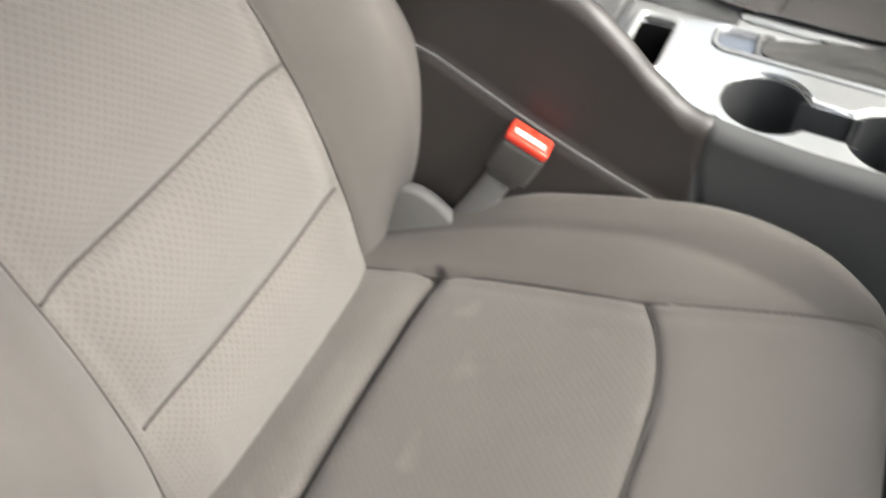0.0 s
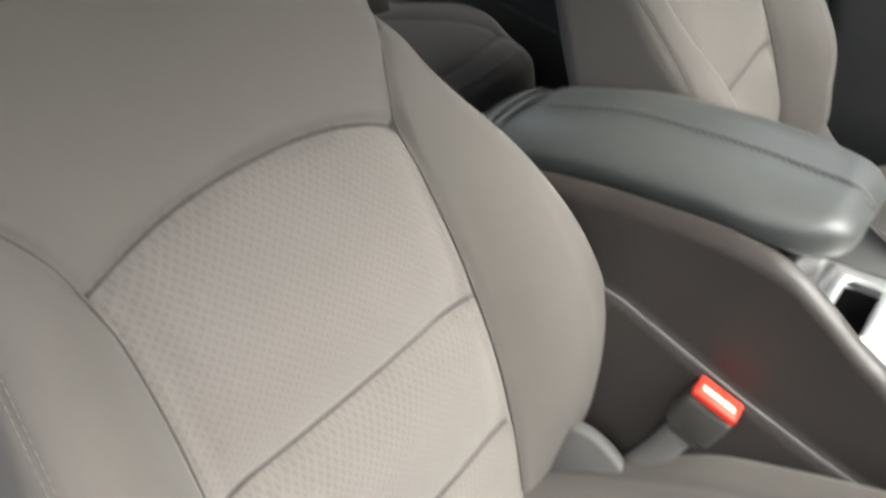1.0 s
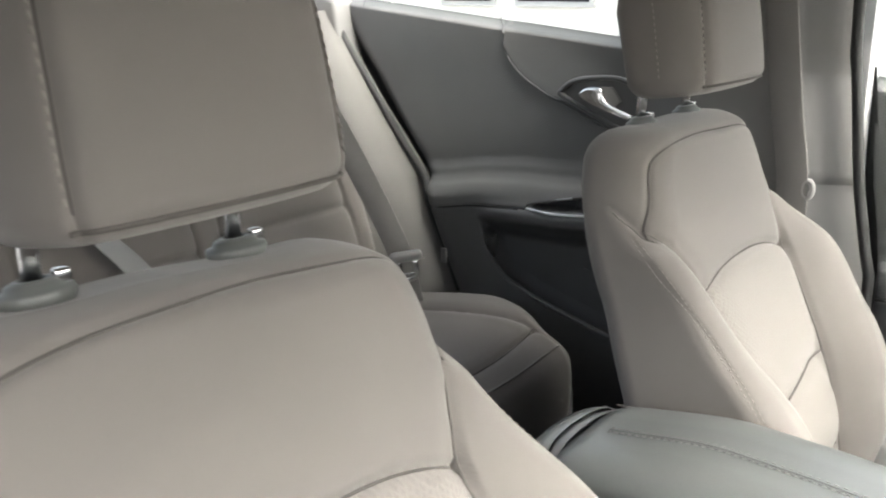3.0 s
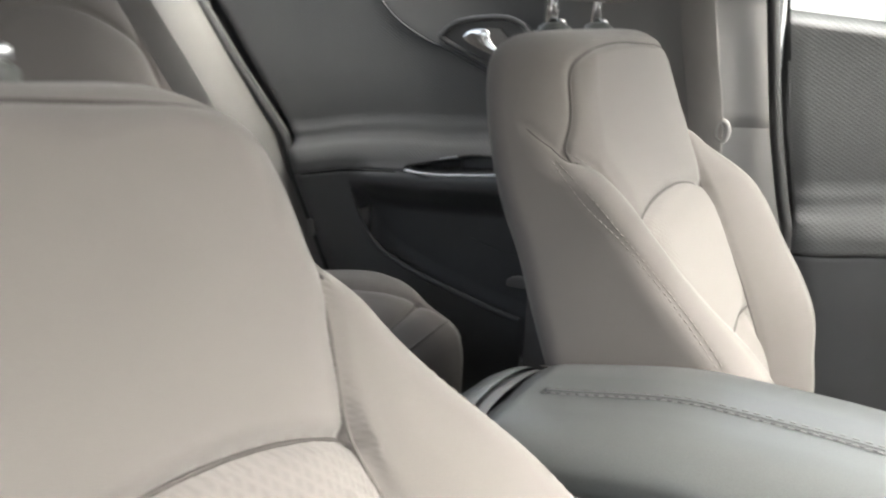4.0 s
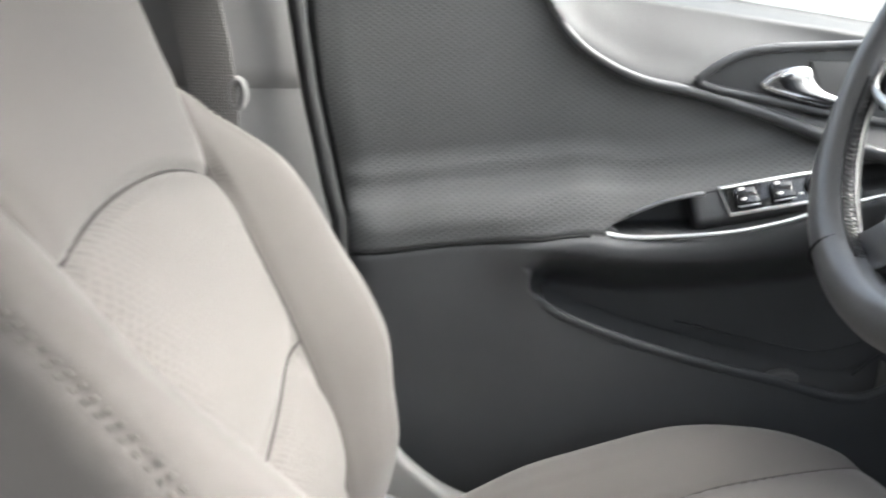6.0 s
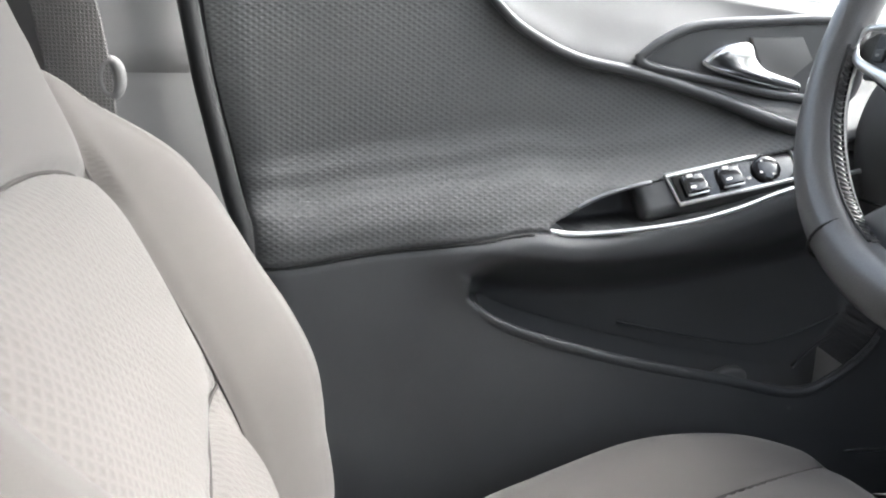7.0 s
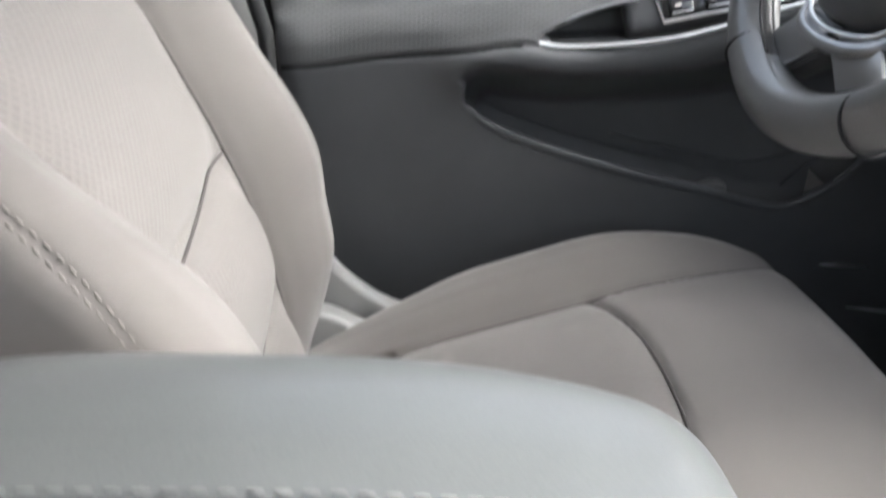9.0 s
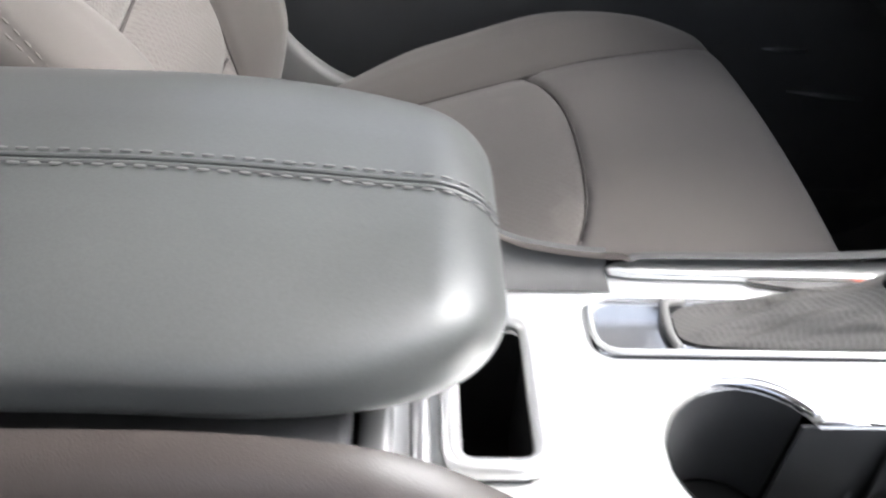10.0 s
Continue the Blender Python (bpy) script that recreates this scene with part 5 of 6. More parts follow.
# shifter surround, plate, boot and lever
sh_ = thing("shifter", (0, 0, 0))
sh_.parent = con
ring = []
for (cx_, cy_), a0 in zip([(-0.063, 0.281), (-0.048, 0.281), (-0.048, 0.507), (-0.063, 0.507)], (180, 270, 0, 90)):
    ring += [(cx_ + 0.013 * math.cos(radians(a0 + q)), cy_ + 0.013 * math.sin(radians(a0 + q)), deck_z + 0.0015) for q in (0, 30, 60, 90)]
part("surround", tube(ring, 0.0017, 10, True), SILVER, sh_, "chrome surround")
part("cover_plate", rounded_box((0.039, 0.248, 0.008), 0.002, (-0.0555, 0.394, deck_z - 0.004)), POLISH, sh_, "polished cover plate", auto=40)
part("chrome_bar", prism([tuple(q) for q in smooth_line([(-0.1005, 0.288), (-0.0965, 0.2835), (-0.0925, 0.288), (-0.0905, 0.33), (-0.0905, 0.54), (-0.1045, 0.54), (-0.1045, 0.33), (-0.1005, 0.288)], 50)[:-1]], deck_z + 0.001, deck_z + 0.007, 0.002, "z", 3), SILVER, sh_, "broad bright bar", auto=50)
part("indicator_strip", prism([(-0.0895, 0.363), (-0.0875, 0.367), (-0.0835, 0.388), (-0.0830, 0.52), (-0.0895, 0.52)], deck_z + 0.001, deck_z + 0.004, 0.0008, "z"), PILLAR, sh_, "grey gear indicator strip", auto=40)
part("indicator_light", rounded_box((0.003, 0.006, 0.001), 0.0003, (-0.0865, 0.430, deck_z + 0.0045)), SCREEN, sh_, "small red light")
nb = 40
BU = np.linspace(0, 2 * math.pi, nb, endpoint=False)
rows = []
for k, t in enumerate(np.linspace(0, 1, 16)):
    wob = 1 + 0.07 * np.sin(5 * BU + 3 * t) * t + 0.05 * math.sin(14 * t)
    rx_, ry_ = 0.0170 * (1 - t) + 0.011 * t, 0.100 * (1 - t) ** 1.15 + 0.014 * t
    sq = 0.45 + 0.4 * t
    fold = 0.004 * np.sin(9 * BU + 7 * t) * math.sin(math.pi * min(1.0, t * 1.3))
    fold = fold - 0.007 * np.exp(-((BU - 3.55 - 0.25 * t) / 0.20) ** 2) * math.sin(math.pi * min(1.0, 0.25 + t))
    rows.append(np.stack([-0.054 - 0.002 * t + rx_ * wob * np.sign(np.cos(BU)) * np.abs(np.cos(BU)) ** sq, 0.413 + 0.02 * t + ry_ * wob * np.sign(np.sin(BU)) * np.abs(np.sin(BU)) ** sq, deck_z + 0.002 + 0.030 * t ** 1.1 + fold], -1))
BP = np.array(rows)
raw("boot", BP.reshape(-1, 3), sheet(BP, True), BOOT, sh_, "gathered grey boot")
part("boot_cuff", tube(smooth_line([(-0.0715, 0.322, deck_z + 0.003), (-0.0690, 0.3115, deck_z + 0.004), (-0.0600, 0.3085, deck_z + 0.005), (-0.0460, 0.3085, deck_z + 0.004), (-0.0375, 0.312, deck_z + 0.002)], 24), 0.0026, 10), LIGHTPL, sh_, "pale leather cuff")
part("lever", tube([(-0.055, 0.43, deck_z + 0.025), (-0.055, 0.452, deck_z + 0.12)], 0.008, 12), CHROME, sh_)
part("knob", tube(smooth_line([(-0.055, 0.452, deck_z + 0.11), (-0.055, 0.462, deck_z + 0.15), (-0.055, 0.47, deck_z + 0.19), (-0.055, 0.47, deck_z + 0.2)], 16), np.r_[np.linspace(0.014, 0.025, 12), 0.024, 0.021, 0.015, 0.005], 16), WHEELHIDE, sh_, "black leather knob")

# armrest lid
lid = thing("armrest_lid", (0.02, 0.0, 0.62), "black leather armrest lid with double stitching", "armrest")
LW, LY0, LY1 = 0.087, -0.155, 0.2035
LX = 0.008
nu_, nv_ = 120, 100


def lid_half(y):
    f = np.clip((y - (LY1 - 0.10)) / 0.10, 0, 1)
    g = np.clip(((LY0 + 0.06) - y) / 0.06, 0, 1)
    return LW * (1 - 0.55 * (1 - np.sqrt(1 - f ** 2)) - 0.42 * (1 - np.sqrt(1 - g ** 2)))


def lid_top(y):
    return 0.634 - 0.009 * step(0.06, 0.22, y) - 0.024 * step(0.0, -0.16, y)


ly = LY0 + (LY1 - LY0) * (0.5 - 0.5 * np.cos(np.linspace(0, math.pi, nu_)))
rows = []
for y in ly:
    w = lid_half(y)
    q = np.linspace(0, 2 * math.pi, nv_, endpoint=False)
    ca, sa = np.cos(q), np.sin(q)
    ex_ = 0.42
    x = w * np.sign(ca) * np.abs(ca) ** ex_
    endf = min(1.0, math.sqrt(max(0.0, 1 - max(0, (y - (LY1 - 0.028)) / 0.028) ** 2)) + 0.0) * min(1.0, math.sqrt(max(0.0, 1 - max(0, ((LY0 + 0.03) - y) / 0.03) ** 2)))
    hz = 0.5 * (0.050 - 0.010 * (np.abs(x) / LW) ** 2) * max(endf, 0.03)
    zc = lid_top(y)
    z = zc + np.sign(sa) * np.abs(sa) ** 0.6 * hz
    z = z - (sa > 0) * (0.0016 * np.exp(-((x - 0.001) / 0.0022) ** 2))
    rows.append(np.stack([LX + x, np.full(nv_, y), z], -1))
LP = np.array(rows)
reg = np.ones((nu_ - 1) * nv_, int)
split(LP, reg, {1: ("lid_cover", LEATHER, "")}, lid, wrap=True)
raw("lid_nose", np.vstack([LP[-1], LP[-1].mean(0)]), [(k, (k + 1) % nv_, nv_) for k in range(nv_)], LEATHER, lid)
raw("lid_tail", np.vstack([LP[0], LP[0].mean(0)]), [((k + 1) % nv_, k, nv_) for k in range(nv_)], LEATHER, lid)


def lid_z(x, y):
    """Height of the lid's cover beside its middle line."""
    front_end = math.sqrt(max(0.0, 1 - max(0, (y - (LY1 - 0.028)) / 0.028) ** 2))
    sa = math.sqrt(1 - (abs(x) / lid_half(y)) ** (2 / 0.42))
    return lid_top(y) + sa ** 0.6 * 0.5 * (0.050 - 0.010 * (x / LW) ** 2) * front_end - 0.0016 * math.exp(-((x - 0.001) / 0.0022) ** 2)


for off in (-0.0035, 0.0055):
    ys_ = np.r_[np.linspace(LY0 + 0.035, LY1 - 0.03, 80), LY1 - 0.0285 + 0.0265 * np.sin(np.linspace(0, math.pi / 2, 40))]
    row_ = np.array([(LX + off, y, lid_z(off, y) + 0.0001) for y in ys_])
    row_[-40:, 1] += 0.0004 * np.linspace(0, 1, 40)
    V, F = stitches(row_, (0, 0.4, 1), 0.0044, 0.0028, 0.0006)
    raw("stitching", V, F, THREAD2, lid, "grey thread")
    part("lid_seam", tube(row_ + np.array([-math.copysign(0.0027, off - 0.001), 0, -0.0010]), 0.0011, 6), LEATHER, lid)
def hinge_ring(name, ya, yb, grow, drop, mat, label):
    """A rounded form behind the lid that carries its outline on and curves down."""
    rows_ = []
    for u in np.linspace(0, 1, 14):
        y = ya + (yb - ya) * u
        w = (LW * 0.80 + grow) * math.sqrt(1 - 0.55 * u * u)
        q = np.linspace(0, 2 * math.pi, 48, endpoint=False)
        x = w * np.sign(np.cos(q)) * np.abs(np.cos(q)) ** 0.5
        h = 0.022 * math.sqrt(max(0.02, 1 - u ** 3))
        rows_.append(np.stack([LX + x, np.full(48, y) - 0.012 * (1 - (x / w) ** 2), lid_top(LY0) - 0.004 - drop * u * u + np.sign(np.sin(q)) * np.abs(np.sin(q)) ** 0.6 * h], -1))
    G_ = np.array(rows_)
    raw(name, np.vstack([G_.reshape(-1, 3), G_[-1].mean(0)]), [tuple(f_) for f_ in sheet(G_, True)] + [(13 * 48 + k, 13 * 48 + (k + 1) % 48, 14 * 48) for k in range(48)], mat, lid, label)


hinge_ring("hinge_band", LY0 + 0.016, LY0 - 0.006, 0.004, 0.004, DARKTRIM, "dark satin hinge band")
hinge_ring("hinge_cover", LY0 + 0.004, LY0 - 0.034, 0.003, 0.022, LEATHER, "rounded dark cover")

# ---- passenger's belt buckle ----
bk = thing("belt_buckle", (0.135, 0.11, 0.36), "dark belt buckle with red release button beside the passenger seat", "belt buckle")
BM = Matrix.Translation((0.151, 0.140, 0.466)) @ Euler((radians(-22), radians(2), radians(2))).to_matrix().to_4x4() @ Matrix.Diagonal((0.9, 0.9, 0.95, 1))


def at_buckle(bm):
    bmesh.ops.transform(bm, matrix=BM, verts=bm.verts)
    return bm


part("housing", at_buckle(rounded_box((0.029, 0.051, 0.048), 0.006, (0, 0, 0.002))), BUCKLE, bk, "", auto=50)
part("collar", at_buckle(rounded_box((0.024, 0.036, 0.014), 0.004, (0, 0, -0.026))), BUCKLE, bk, auto=50)
btn = part("release_button", at_buckle(rounded_box((0.026, 0.048, 0.010), 0.003, (0, 0, 0.030))), RED, bk, "red release button", auto=50)
part("button_mark", at_buckle(rounded_box((0.007, 0.036, 0.0012), 0.0004, (0.003, 0, 0.0354))), PALE, btn, "pale printed bar")
part("stalk", tube(smooth_line([(0.151, 0.126, 0.434), (0.151, 0.108, 0.394), (0.150, 0.086, 0.35), (0.148, 0.06, 0.29)], 14), 0.0145, 14, flat=0.55, up=(1, 0, 0)), LIGHTPL, bk, "light grey stalk")

# ---- driver's belt ----
bl = thing("seat_belt", (-0.65, -0.18, 0.3), "grey driver's seat belt hanging down the pillar", "seat belt", "seat belts")
part("webbing", ribbon(smooth_line([(-0.598, -0.205, 1.10), (-0.630, -0.196, 0.98), (-0.648, -0.180, 0.86), (-0.652, -0.162, 0.76), (-0.650, -0.150, 0.60), (-0.645, -0.11, 0.40), (-0.640, -0.06, 0.24)], 40), (0, 1, 0.0), 0.047, 0.0022), WEBBING, bl)
ringp = [(-0.655, -0.139 + 0.007 * math.cos(q), 0.752 + 0.013 * math.sin(q)) for q in np.linspace(0, 2 * math.pi, 24, endpoint=False)]
part("belt_ring", tube(ringp, 0.0045, 12, True, up=(1, 0, 0)), LIGHTPL, bl, "pale grey ring")
part("anchor_cover", prism([tuple(q) for q in smooth_line([(-0.03, 0.27), (-0.035, 0.36), (-0.015, 0.415), (0.012, 0.405), (0.04, 0.372), (0.08, 0.340), (0.125, 0.318), (0.15, 0.295), (0.135, 0.265), (0.06, 0.255), (-0.03, 0.27)], 40)[:-1]], -0.656, -0.630, 0.008, "x", 3), LIGHTPL, bl, "pale grey plastic cover", auto=50)

# ---- back seat ----
rs = thing("back_seat", (0, -0.75, 0.1), "taupe fabric rear bench with piped cushion and stitched backrest", "back seat")


def bench_front(x, s, y, z, W):
    ax = np.abs(x)
    d = 0.008 * step(0.50, 0.57, ax) - 0.020 * np.exp(-((ax - 0.36) / 0.14) ** 2)
    d = d - groove(ax - 0.535, 0.004, 0.004, 0.004, 0.014) - groove(ax - 0.165, 0.004, 0.004, 0.004, 0.014)
    d = d - groove(np.full_like(ax, y + 0.545), 0.005, 0.004, 0.005, 0.015) * (ax > 0.165) * (ax < 0.535)
    return d


C, tc = loft([(-1.02, 0.375), (-0.90, 0.405), (-0.75, 0.440), (-0.62, 0.460), (-0.535, 0.455), (-0.480, 0.438), (-0.455, 0.405), (-0.450, 0.34), (-0.458, 0.26)], [(0, 0.66), (0.45, 0.640), (0.58, 0.595), (0.67, 0.553), (1, 0.540)], [(0, 0.16), (0.5, 0.16), (0.7, 0.12), (1, 0.12)], bench_front, 0.035,
             np.r_[np.linspace(0, 0.6, 60), np.linspace(0.605, 0.8, 40), np.linspace(0.82, 1, 10)], edge_grid(281), 0.0, up=-1)
m = face_mid(tc)
reg = np.where((m[:, 2] > 1.6), 3, np.where((m[:, 4] < -0.545) & (np.abs(m[:, 0]) < 0.535), 1, 2))
cu = thing("seat_cushion", (0, 0, 0))
cu.parent = rs
split(C, reg, {1: ("cushion_insert", FABRIC, ""), 2: ("cushion_border", FABRIC, ""), 3: ("underside", PLASTIC, "")}, cu, wrap=True)
caps_of(C, FABRIC, cu, "front_face")
edge = laid(C, [(x_, -0.489 - 0.02 * abs(x_) ** 3, 0.430) for x_ in np.linspace(-0.53, 0.53, 13)], 120)
part("piping", tube(edge + np.array([0, 0.001, 0.001]), 0.0022, 8), FABRIC, cu, "raised piping")
for q in (-1, 1):
    part("seam", tube(laid(C, [(q * x_, -0.545, 0.453) for x_ in (0.17, 0.25, 0.35, 0.45, 0.53)], 60), 0.0012, 6), SEAM, cu)
part("cushion_base", rounded_box((1.30, 0.46, 0.24), 0.03, (0, -0.74, 0.20)), CARPET, rs, "carpeted base", auto=50)


def rear_back_front(x, s, y, z, W):
    ax = np.abs(x)
    d = -0.018 * np.exp(-((ax - 0.36) / 0.13) ** 2)
    sx = np.interp(z, [0.3, 0.6, 0.9, 1.0], [0.20, 0.205, 0.225, 0.25])
    so = np.interp(z, [0.3, 0.6, 0.9, 1.0], [0.53, 0.525, 0.50, 0.48])
    d = d - groove(ax - sx, 0.006, 0.004, 0.005, 0.016) - groove(ax - so, 0.006, 0.004, 0.005, 0.016)
    inside = (ax > sx) & (ax < so)
    arch = 0.90 - 0.9 * (ax - 0.36) ** 2 * 4
    d = d - groove(z - arch, 0.005, 0.004, 0.004, 0.014) * inside
    d = d - groove(np.full_like(ax, z - 0.615), 0.006, 0.004, 0.005, 0.016) * inside
    d = d - groove(ax - 0.150, 0.006, 0.004, 0.003, 0.012) - groove(np.full_like(ax, z - 0.60), 0.005, 0.004, 0.004, 0.014) * (ax < 0.150)
    return d


Bk, tb = loft([(-0.90, 0.36), (-0.945, 0.45), (-1.0, 0.60), (-1.07, 0.77), (-1.13, 0.90), (-1.165, 0.975)], [(0, 0.58), (0.5, 0.585), (1, 0.56)], [(0, 0.14), (1, 0.12)], rear_back_front, 0.04,
              np.r_[np.linspace(0, 0.9, 100), np.linspace(0.91, 1, 16)], edge_grid(281), 0.045)
m = face_mid(tb)
ax = np.abs(m[:, 0])
reg = np.where(m[:, 2] > 1.6, 5, np.where(ax < 0.150, 1, np.where(m[:, 0] > 0, 2, 3)))
bb = thing("backrest", (0, 0, 0))
bb.parent = rs
split(Bk, reg, {1: ("centre_panel", FABRIC, ""), 2: ("outer_panel", FABRIC, ""), 3: ("outer_panel", FABRIC, ""), 5: ("back_panel", CARPET, "")}, bb, wrap=True)
caps_of(Bk, FABRIC, bb, "top_panel")
for sgn in (-1, 1):
    z_ = np.linspace(0.36, 1.0, 40)
    u_ = np.linspace(0, 1, 24)
    Zg, Ug = np.meshgrid(z_, u_, indexing="ij")
    ye = rear_edge(Zg) - 0.004
    yb = np.interp(Zg, [0.36, 0.45, 0.60, 0.77, 0.90, 1.0], [-0.93, -0.955, -1.01, -1.08, -1.14, -1.19])
    Xg = 0.742 * (1 - Ug) + 0.570 * Ug
    Yg = ye * (1 - Ug) + (yb - 0.01) * Ug + 0.004 * np.sin(Ug * math.pi) - 0.012 * step(0.0, 0.3, Ug)
    Pg = np.stack([sgn * Xg, Yg, Zg], -1)
    raw("side_bolster", Pg.reshape(-1, 3), sheet(Pg)[:, ::-1] if sgn > 0 else sheet(Pg), GREYCLOTH, rs)
    part("side_filler", rounded_box((0.10, 0.16, 0.64), 0.02, (sgn * 0.645, -1.26, 0.68), Matrix.Rotation(radians(22), 4, "X")), GREYCLOTH, rs, auto=50)

belt = thing("seat_belt", (-0.55, -0.90, 0.4), "grey rear seat belt with steel tongue hanging beside the bolster", "seat belt", "seat belts")
part("webbing", ribbon(smooth_line([(-0.412, -1.085, 1.0), (-0.428, -1.031, 0.902), (-0.456, -0.938, 0.751), (-0.489, -0.872, 0.606), (-0.501, -0.849, 0.548), (-0.516, -0.84, 0.48), (-0.53, -0.84, 0.43)], 40), (0.75, -0.66, 0.0), 0.047, 0.0022), WEBBING, belt)
TM = Matrix.Translation((-0.498, -0.829, 0.545)) @ Euler((0, radians(8), radians(-46))).to_matrix().to_4x4()


def at_tongue(bm):
    bmesh.ops.transform(bm, matrix=TM, verts=bm.verts)
    return bm


part("tongue_grip", at_tongue(rounded_box((0.064, 0.018, 0.022), 0.008, (0, 0.012, 0))), LIGHTPL, belt, "pale grey plastic grip", auto=50)
part("tongue", at_tongue(tube(smooth_line([(-0.016, 0.014, -0.010), (-0.013, 0.014, -0.044), (0.013, 0.014, -0.044), (0.016, 0.014, -0.010)], 24), 0.0055, 8, flat=0.45, up=(0, 1, 0))), CHROME, belt, "bright steel tongue")
part("tongue_plate", at_tongue(rounded_box((0.026, 0.003, 0.016), 0.001, (0, 0.014, -0.042))), CHROME, belt, auto=40)
part("side_clip", rounded_box((0.006, 0.014, 0.032), 0.002, (-0.640, -0.845, 0.505)), PILLAR, belt)
mb = thing("seat_belt", (0.1, -1.05, 0.6), "grey centre seat belt crossing the rear backrest", "seat belt", "seat belts")
part("webbing", ribbon(smooth_line([(0.30, -1.16, 1.005), (0.26, -1.125, 0.95), (0.16, -1.055, 0.82), (0.05, -0.995, 0.69), (-0.02, -0.955, 0.58), (-0.03, -0.93, 0.46)], 30), (1, 0.0, 0.6), 0.047, 0.0022), LIGHTPL, mb)

# ---- steering wheel ----
WC = Vector((-0.376, 0.417, 0.814))
TILTW = radians(17)
WM = Matrix.Translation(WC) @ Matrix(((1, 0, 0, 0), (0, math.sin(TILTW), -math.cos(TILTW), 0), (0, math.cos(TILTW), math.sin(TILTW), 0), (0, 0, 0, 1)))
wheel = thing("steering_wheel", WC, "black leather steering wheel with silver spokes and gold emblem", "steering wheel")
WR = 0.174


def onw(bm):
    bmesh.ops.transform(bm, matrix=WM, verts=bm.verts)
    bmesh.ops.recalc_face_normals(bm, faces=bm.faces)
    return bm


def wpt(*p):
    return np.array(WM @ Vector(p))


qs = np.linspace(0, 2 * math.pi, 120, endpoint=False)
rimr = np.array([0.0155 + 0.0032 * step(0.20, 0.70, -math.sin(q)) + 0.0015 * max(0, -math.sin(q)) for q in qs])
rim = [wpt(WR * math.cos(q), WR * math.sin(q) * (0.985 if math.sin(q) < 0 else 1.0), 0) for q in qs]
rimp = part("rim", tube(rim, rimr, 20, True, up=tuple(WM.to_3x3() @ Vector((0, 0, 1)))), WHEELHIDE, wheel, "black leather rim")
for q in (radians(239), radians(301), radians(150), radians(30)):
    c = wpt(WR * math.cos(q), WR * math.sin(q), 0)
    e1 = np.array(WM.to_3x3() @ Vector((math.cos(q), math.sin(q), 0)))
    e2 = np.array(WM.to_3x3() @ Vector((0, 0, 1)))
    part("rim_seam", tube([c + (np.interp(q, qs, rimr) + 0.0004) * (math.cos(a) * e1 + math.sin(a) * e2) for a in np.linspace(0, 2 * math.pi, 24, endpoint=False)], 0.0011, 6, True), RUBBER, rimp)
for a0, a1 in ((184, 250), (290, 356)):
    # crossed lacing along the rim's inner side
    zig = []
    for k, q in enumerate(np.radians(np.linspace(a0, a1, 76))):
        r_ = np.interp(q % (2 * math.pi), qs, rimr) + 0.0006
        ph = radians(165 if k % 2 else 186)
        zig.append(wpt((WR + r_ * math.cos(ph)) * math.cos(q), (WR + r_ * math.cos(ph)) * math.sin(q) * (0.985 if math.sin(q) < 0 else 1.0), r_ * math.sin(ph)))
    part("lacing", tube(zig, 0.0011, 6), WHEELHIDE, rimp, "dark crossed thread")
    for ph in (radians(160), radians(191)):
        edge = []
        for q in np.radians(np.linspace(a0, a1, 76)):
            r_ = np.interp(q % (2 * math.pi), qs, rimr) + 0.0002
            edge.append(wpt((WR + r_ * math.cos(ph)) * math.cos(q), (WR + r_ * math.cos(ph)) * math.sin(q) * (0.985 if math.sin(q) < 0 else 1.0), r_ * math.sin(ph)))
        part("lacing_edge", tube(edge, 0.0012, 6), RUBBER, rimp)
# hub
half = [(0.0, 0.032), (-0.025, 0.028), (-0.045, 0.012), (-0.053, -0.02), (-0.055, -0.055), (-0.053, -0.086), (-0.036, -0.102), (0.0, -0.107)]
shield = smooth_line(half + [(-x_, y_) for x_, y_ in half[-2::-1]], 80)[:-1]
mid_ = np.array([0.0, -0.035])
dome = np.array([[(*(mid_ + k * (p - mid_)), z_) for p in shield] for k, z_ in ((0.94, -0.045), (1.0, -0.030), (1.0, -0.010), (0.985, -0.003), (0.93, 0.002), (0.75, 0.0065), (0.45, 0.0095), (0.15, 0.0105), (0.001, 0.0106))])
hub = bmesh.new()
rings_ = [[hub.verts.new(p) for p in row] for row in dome]
for A, B in zip(rings_, rings_[1:]):
    for k in range(len(A)):
        hub.faces.new((A[k], A[(k + 1) % len(A)], B[(k + 1) % len(A)], B[k]))
part("airbag_cover", onw(hub), PLASTIC, wheel, "charcoal airbag cover")
em = [(-0.024, 0.004), (-0.020, 0.009), (-0.007, 0.009), (-0.006, 0.012), (0.009, 0.012), (0.008, 0.009), (0.024, 0.009), (0.020, 0.002), (0.007, 0.002), (0.006, -0.002), (-0.009, -0.002), (-0.008, 0.002)]
part("emblem", onw(prism([(u - 0.002, v - 0.030) for u, v in em], 0.006, 0.0125, 0.001)), GOLD, wheel, "gold emblem", auto=40)
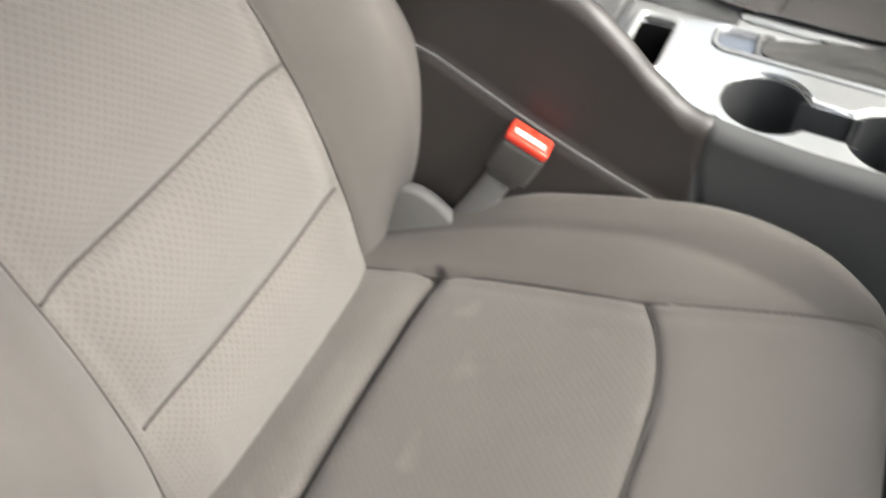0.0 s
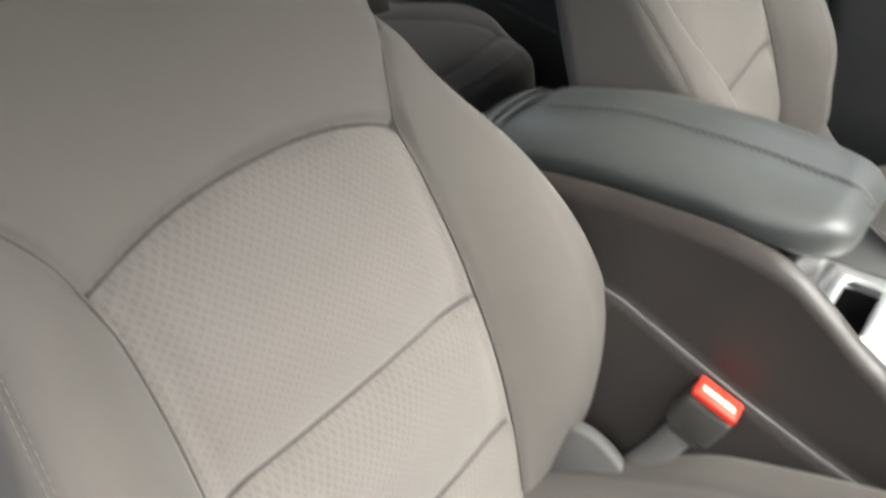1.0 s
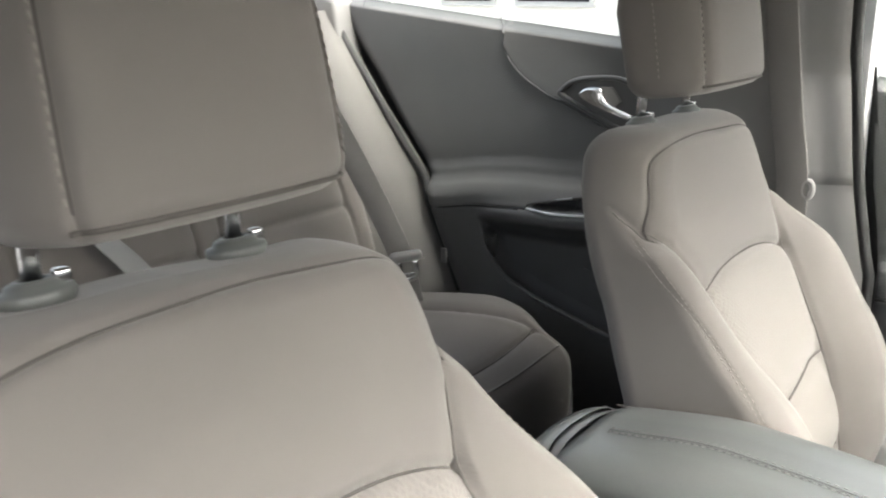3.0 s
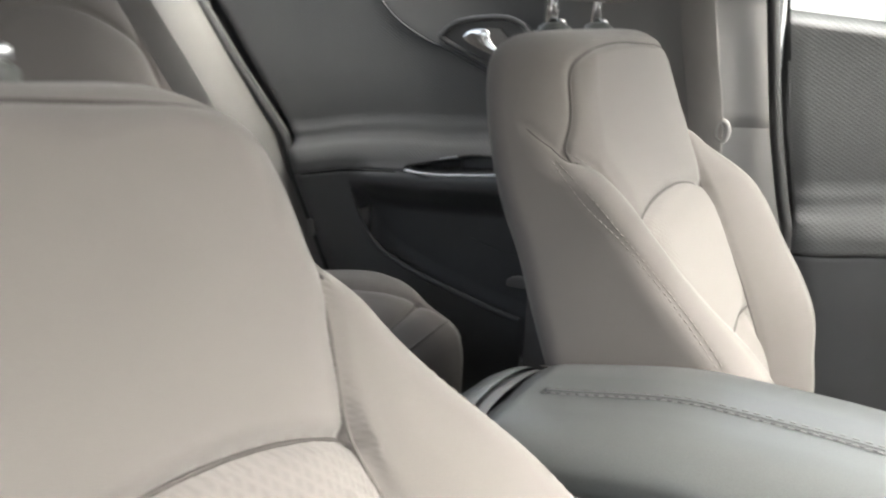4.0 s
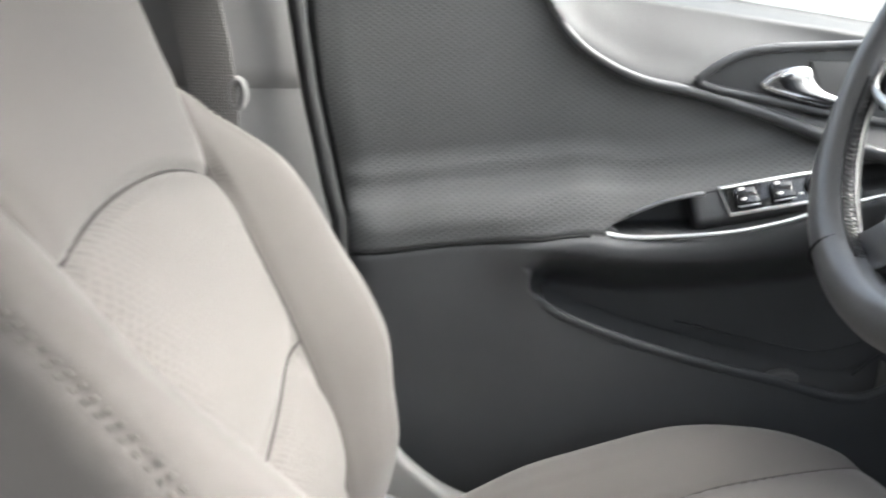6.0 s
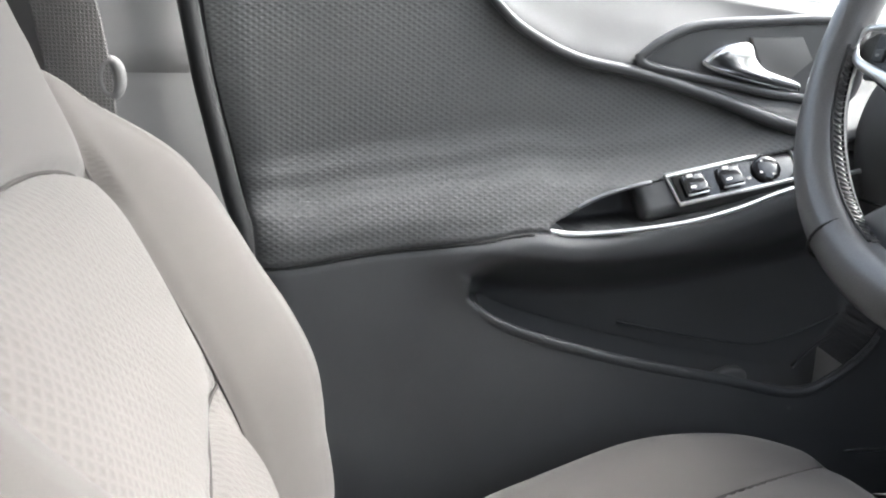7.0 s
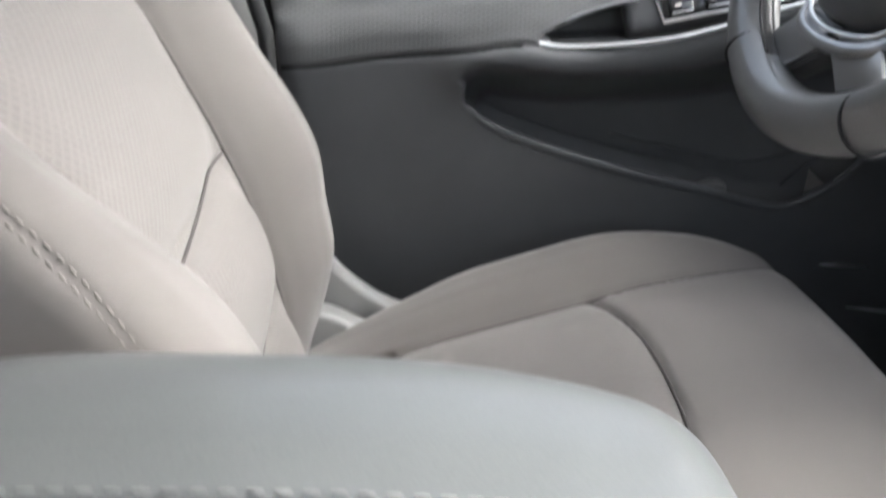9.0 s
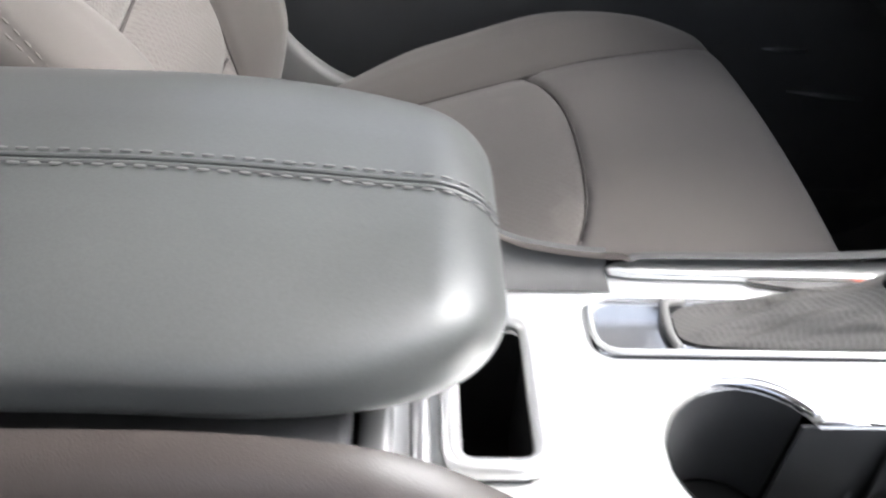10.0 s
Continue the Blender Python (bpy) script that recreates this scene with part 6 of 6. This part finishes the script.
for sgn in (-1, 1):
    spoke = thing("spoke", (0, 0, 0))
    spoke.parent = wheel
    o = [(sgn * x, y) for x, y in ((0.050, 0.006), (0.10, 0.008), (0.152, 0.004), (0.168, -0.004), (0.166, -0.018), (0.150, -0.028), (0.095, -0.050), (0.056, -0.066))]
    part("spoke_body", onw(prism(o, -0.030, -0.008, 0.004)), PLASTIC, spoke, "", auto=40)
    bez = smooth_line([(sgn * 0.056, 0.006, -0.006), (sgn * 0.11, 0.007, -0.005), (sgn * 0.150, 0.005, -0.002), (sgn * 0.160, -0.002, -0.001), (sgn * 0.158, -0.014, -0.001), (sgn * 0.147, -0.023, -0.001), (sgn * 0.110, -0.034, -0.001), (sgn * 0.082, -0.043, -0.002), (sgn * 0.066, -0.049, -0.003), (sgn * 0.058, -0.053, -0.006)], 60)
    part("spoke_bezel", tube([wpt(*p) for p in bez], np.interp(np.linspace(0, 1, 60), [0, 0.4, 0.55, 0.8, 1], [0.0022, 0.0030, 0.0036, 0.0062, 0.0060]), 10, flat=0.6, up=tuple(WM.to_3x3() @ Vector((0, 0, 1)))), SILVER, spoke, "satin silver bezel")
    pad = onw(rounded_box((0.050, 0.036, 0.006), 0.008, (sgn * 0.118, -0.016, -0.006)))
    keypad = part("keypad", pad, PLASTIC, spoke, "charcoal button pad", auto=50)
    for bx, by in ((0, 0.0115), (0, -0.0115), (0.015, 0), (-0.015, 0), (0, 0)):
        part("button", onw(rounded_box((0.012, 0.010, 0.003), 0.003, (sgn * 0.118 + bx, -0.016 + by, -0.0025))), PLASTIC if bx or by else DARKTRIM, keypad, auto=50)
        if bx or by:
            part("button_mark", onw(rounded_box((0.0034, 0.0020, 0.0005), 0.0001, (sgn * 0.118 + bx, -0.016 + by, -0.0008))), LIGHTPL, keypad)
for sgn in (-1, 1):
    low = thing("lower_spoke", (0, 0, 0))
    low.parent = wheel
    arm = [(sgn * x_, y_) for x_, y_ in ((0.054, -0.103), (0.066, -0.114), (0.091, -0.134), (0.085, -0.143), (0.040, -0.150), (0.014, -0.132), (0.003, -0.125), (0.003, -0.108))]
    mid_ = np.mean(arm, axis=0)
    part("spoke_body", onw(prism([tuple(mid_ + 1.06 * (np.array(p) - mid_)) for p in arm], -0.024, -0.006, 0.003)), PLASTIC, low, "", auto=40)
    part("spoke_cover", onw(prism([tuple(mid_ + 0.88 * (np.array(p) - mid_)) for p in arm], -0.008, -0.002, 0.002)), SHINE, low, "satin grey cover", auto=40)
part("spoke_band", onw(tube(smooth_line([(-0.060, -0.100, -0.008), (-0.050, -0.112, -0.002), (-0.028, -0.119, 0.001), (0, -0.121, 0.002), (0.028, -0.119, 0.001), (0.050, -0.112, -0.002), (0.060, -0.100, -0.008)], 40), 0.0048, 12, flat=0.6)), SHINE, wheel, "satin grey band")
part("spoke_line", onw(tube(smooth_line([(-0.060, -0.080, -0.010), (-0.0585, -0.092, -0.006), (-0.040, -0.1065, -0.002), (0, -0.112, 0.0), (0.040, -0.1065, -0.002), (0.0585, -0.092, -0.006), (0.060, -0.080, -0.010)], 40), 0.0016, 8)), SILVER, wheel, "bright line")
# column, stalks and key barrel
col = thing("steering_column", (-0.37, 0.55, 0.66), "charcoal steering column shroud with stalks and key barrel", "steering column")
ax_ = WM.to_3x3() @ Vector((0, 0, -1))
c0, c1 = WC + ax_ * 0.045, WC + ax_ * 0.30
part("shroud", tube([c0, WC + ax_ * 0.08, WC + ax_ * 0.2, c1], [0.045, 0.058, 0.062, 0.06], 24, up=(0, 0, 1)), PLASTIC, col, "", auto=50)
for sgn in (-1, 1):
    part("stalk", tube([WC + ax_ * 0.075 + Vector((sgn * 0.05, 0, 0.01)), WC + ax_ * 0.07 + Vector((sgn * 0.11, 0, 0.018)), WC + ax_ * 0.062 + Vector((sgn * 0.165, 0, 0.022))], [0.007, 0.0075, 0.010], 12), PLASTIC, col, "charcoal stalk")
kc = WC + ax_ * 0.10 + Vector((0.068, 0, -0.018))
part("key_barrel", lathe([(0.002, 0), (0.015, 0), (0.017, 0.004), (0.017, 0.02), (0.002, 0.02)], 24, kc, Matrix.Rotation(radians(90), 4, "Y") @ Matrix.Translation((0, 0, -0.01))), PLASTIC, col)
part("barrel_ring", tube([np.array(kc) + np.array([0.011, 0.013 * math.cos(q), 0.013 * math.sin(q)]) for q in np.linspace(0, 2 * math.pi, 24, endpoint=False)], 0.002, 8, True, up=(1, 0, 0)), CHROME, col, "bright ring")

# ---- outside ----
# unseen ground; its pale colour is chosen to bounce fill light into the cabin
gs = 400.0
gr = raw("ground", [(-gs, -gs, -0.34), (gs, -gs, -0.34), (gs, gs, -0.34), (-gs, gs, -0.34)], [(0, 1, 2, 3)], CONCRETE, smooth=False)
tagged(gr, "unseen concrete ground, made pale to bounce light into the cabin", "ground", kind="structure")
house = thing("building", (-11, -3, -0.34), "pale rendered building seen through the rear window", "building")
part("wall", rounded_box((0.4, 26, 3.2), 0.02, (-11.2, -4, 1.26)), RENDERW, house, smooth=False)
part("roof", rounded_box((1.4, 26.4, 0.25), 0.03, (-11.0, -4, 2.98)), SHINE, house, smooth=False)
for k, (yc, wdt, mt) in enumerate(((-8.6, 1.0, GLOSS), (-6.9, 1.3, GLOSS), (-5.2, 0.9, BRICKRED), (-3.2, 1.4, GLOSS), (0.5, 1.4, GLOSS), (3.5, 0.9, BRICKRED))):
    w = thing("window" if mt is GLOSS else "door", (0, 0, 0))
    w.parent = house
    z0, z1 = (0.9, 2.4) if mt is GLOSS else (-0.3, 2.0)
    part("frame", rounded_box((0.10, wdt + 0.16, z1 - z0 + 0.16), 0.01, (-10.98, yc, (z0 + z1) / 2)), PAINT, w, smooth=False)
    part("pane", rounded_box((0.06, wdt, z1 - z0), 0.005, (-10.94, yc, (z0 + z1) / 2)), mt, w, smooth=False)
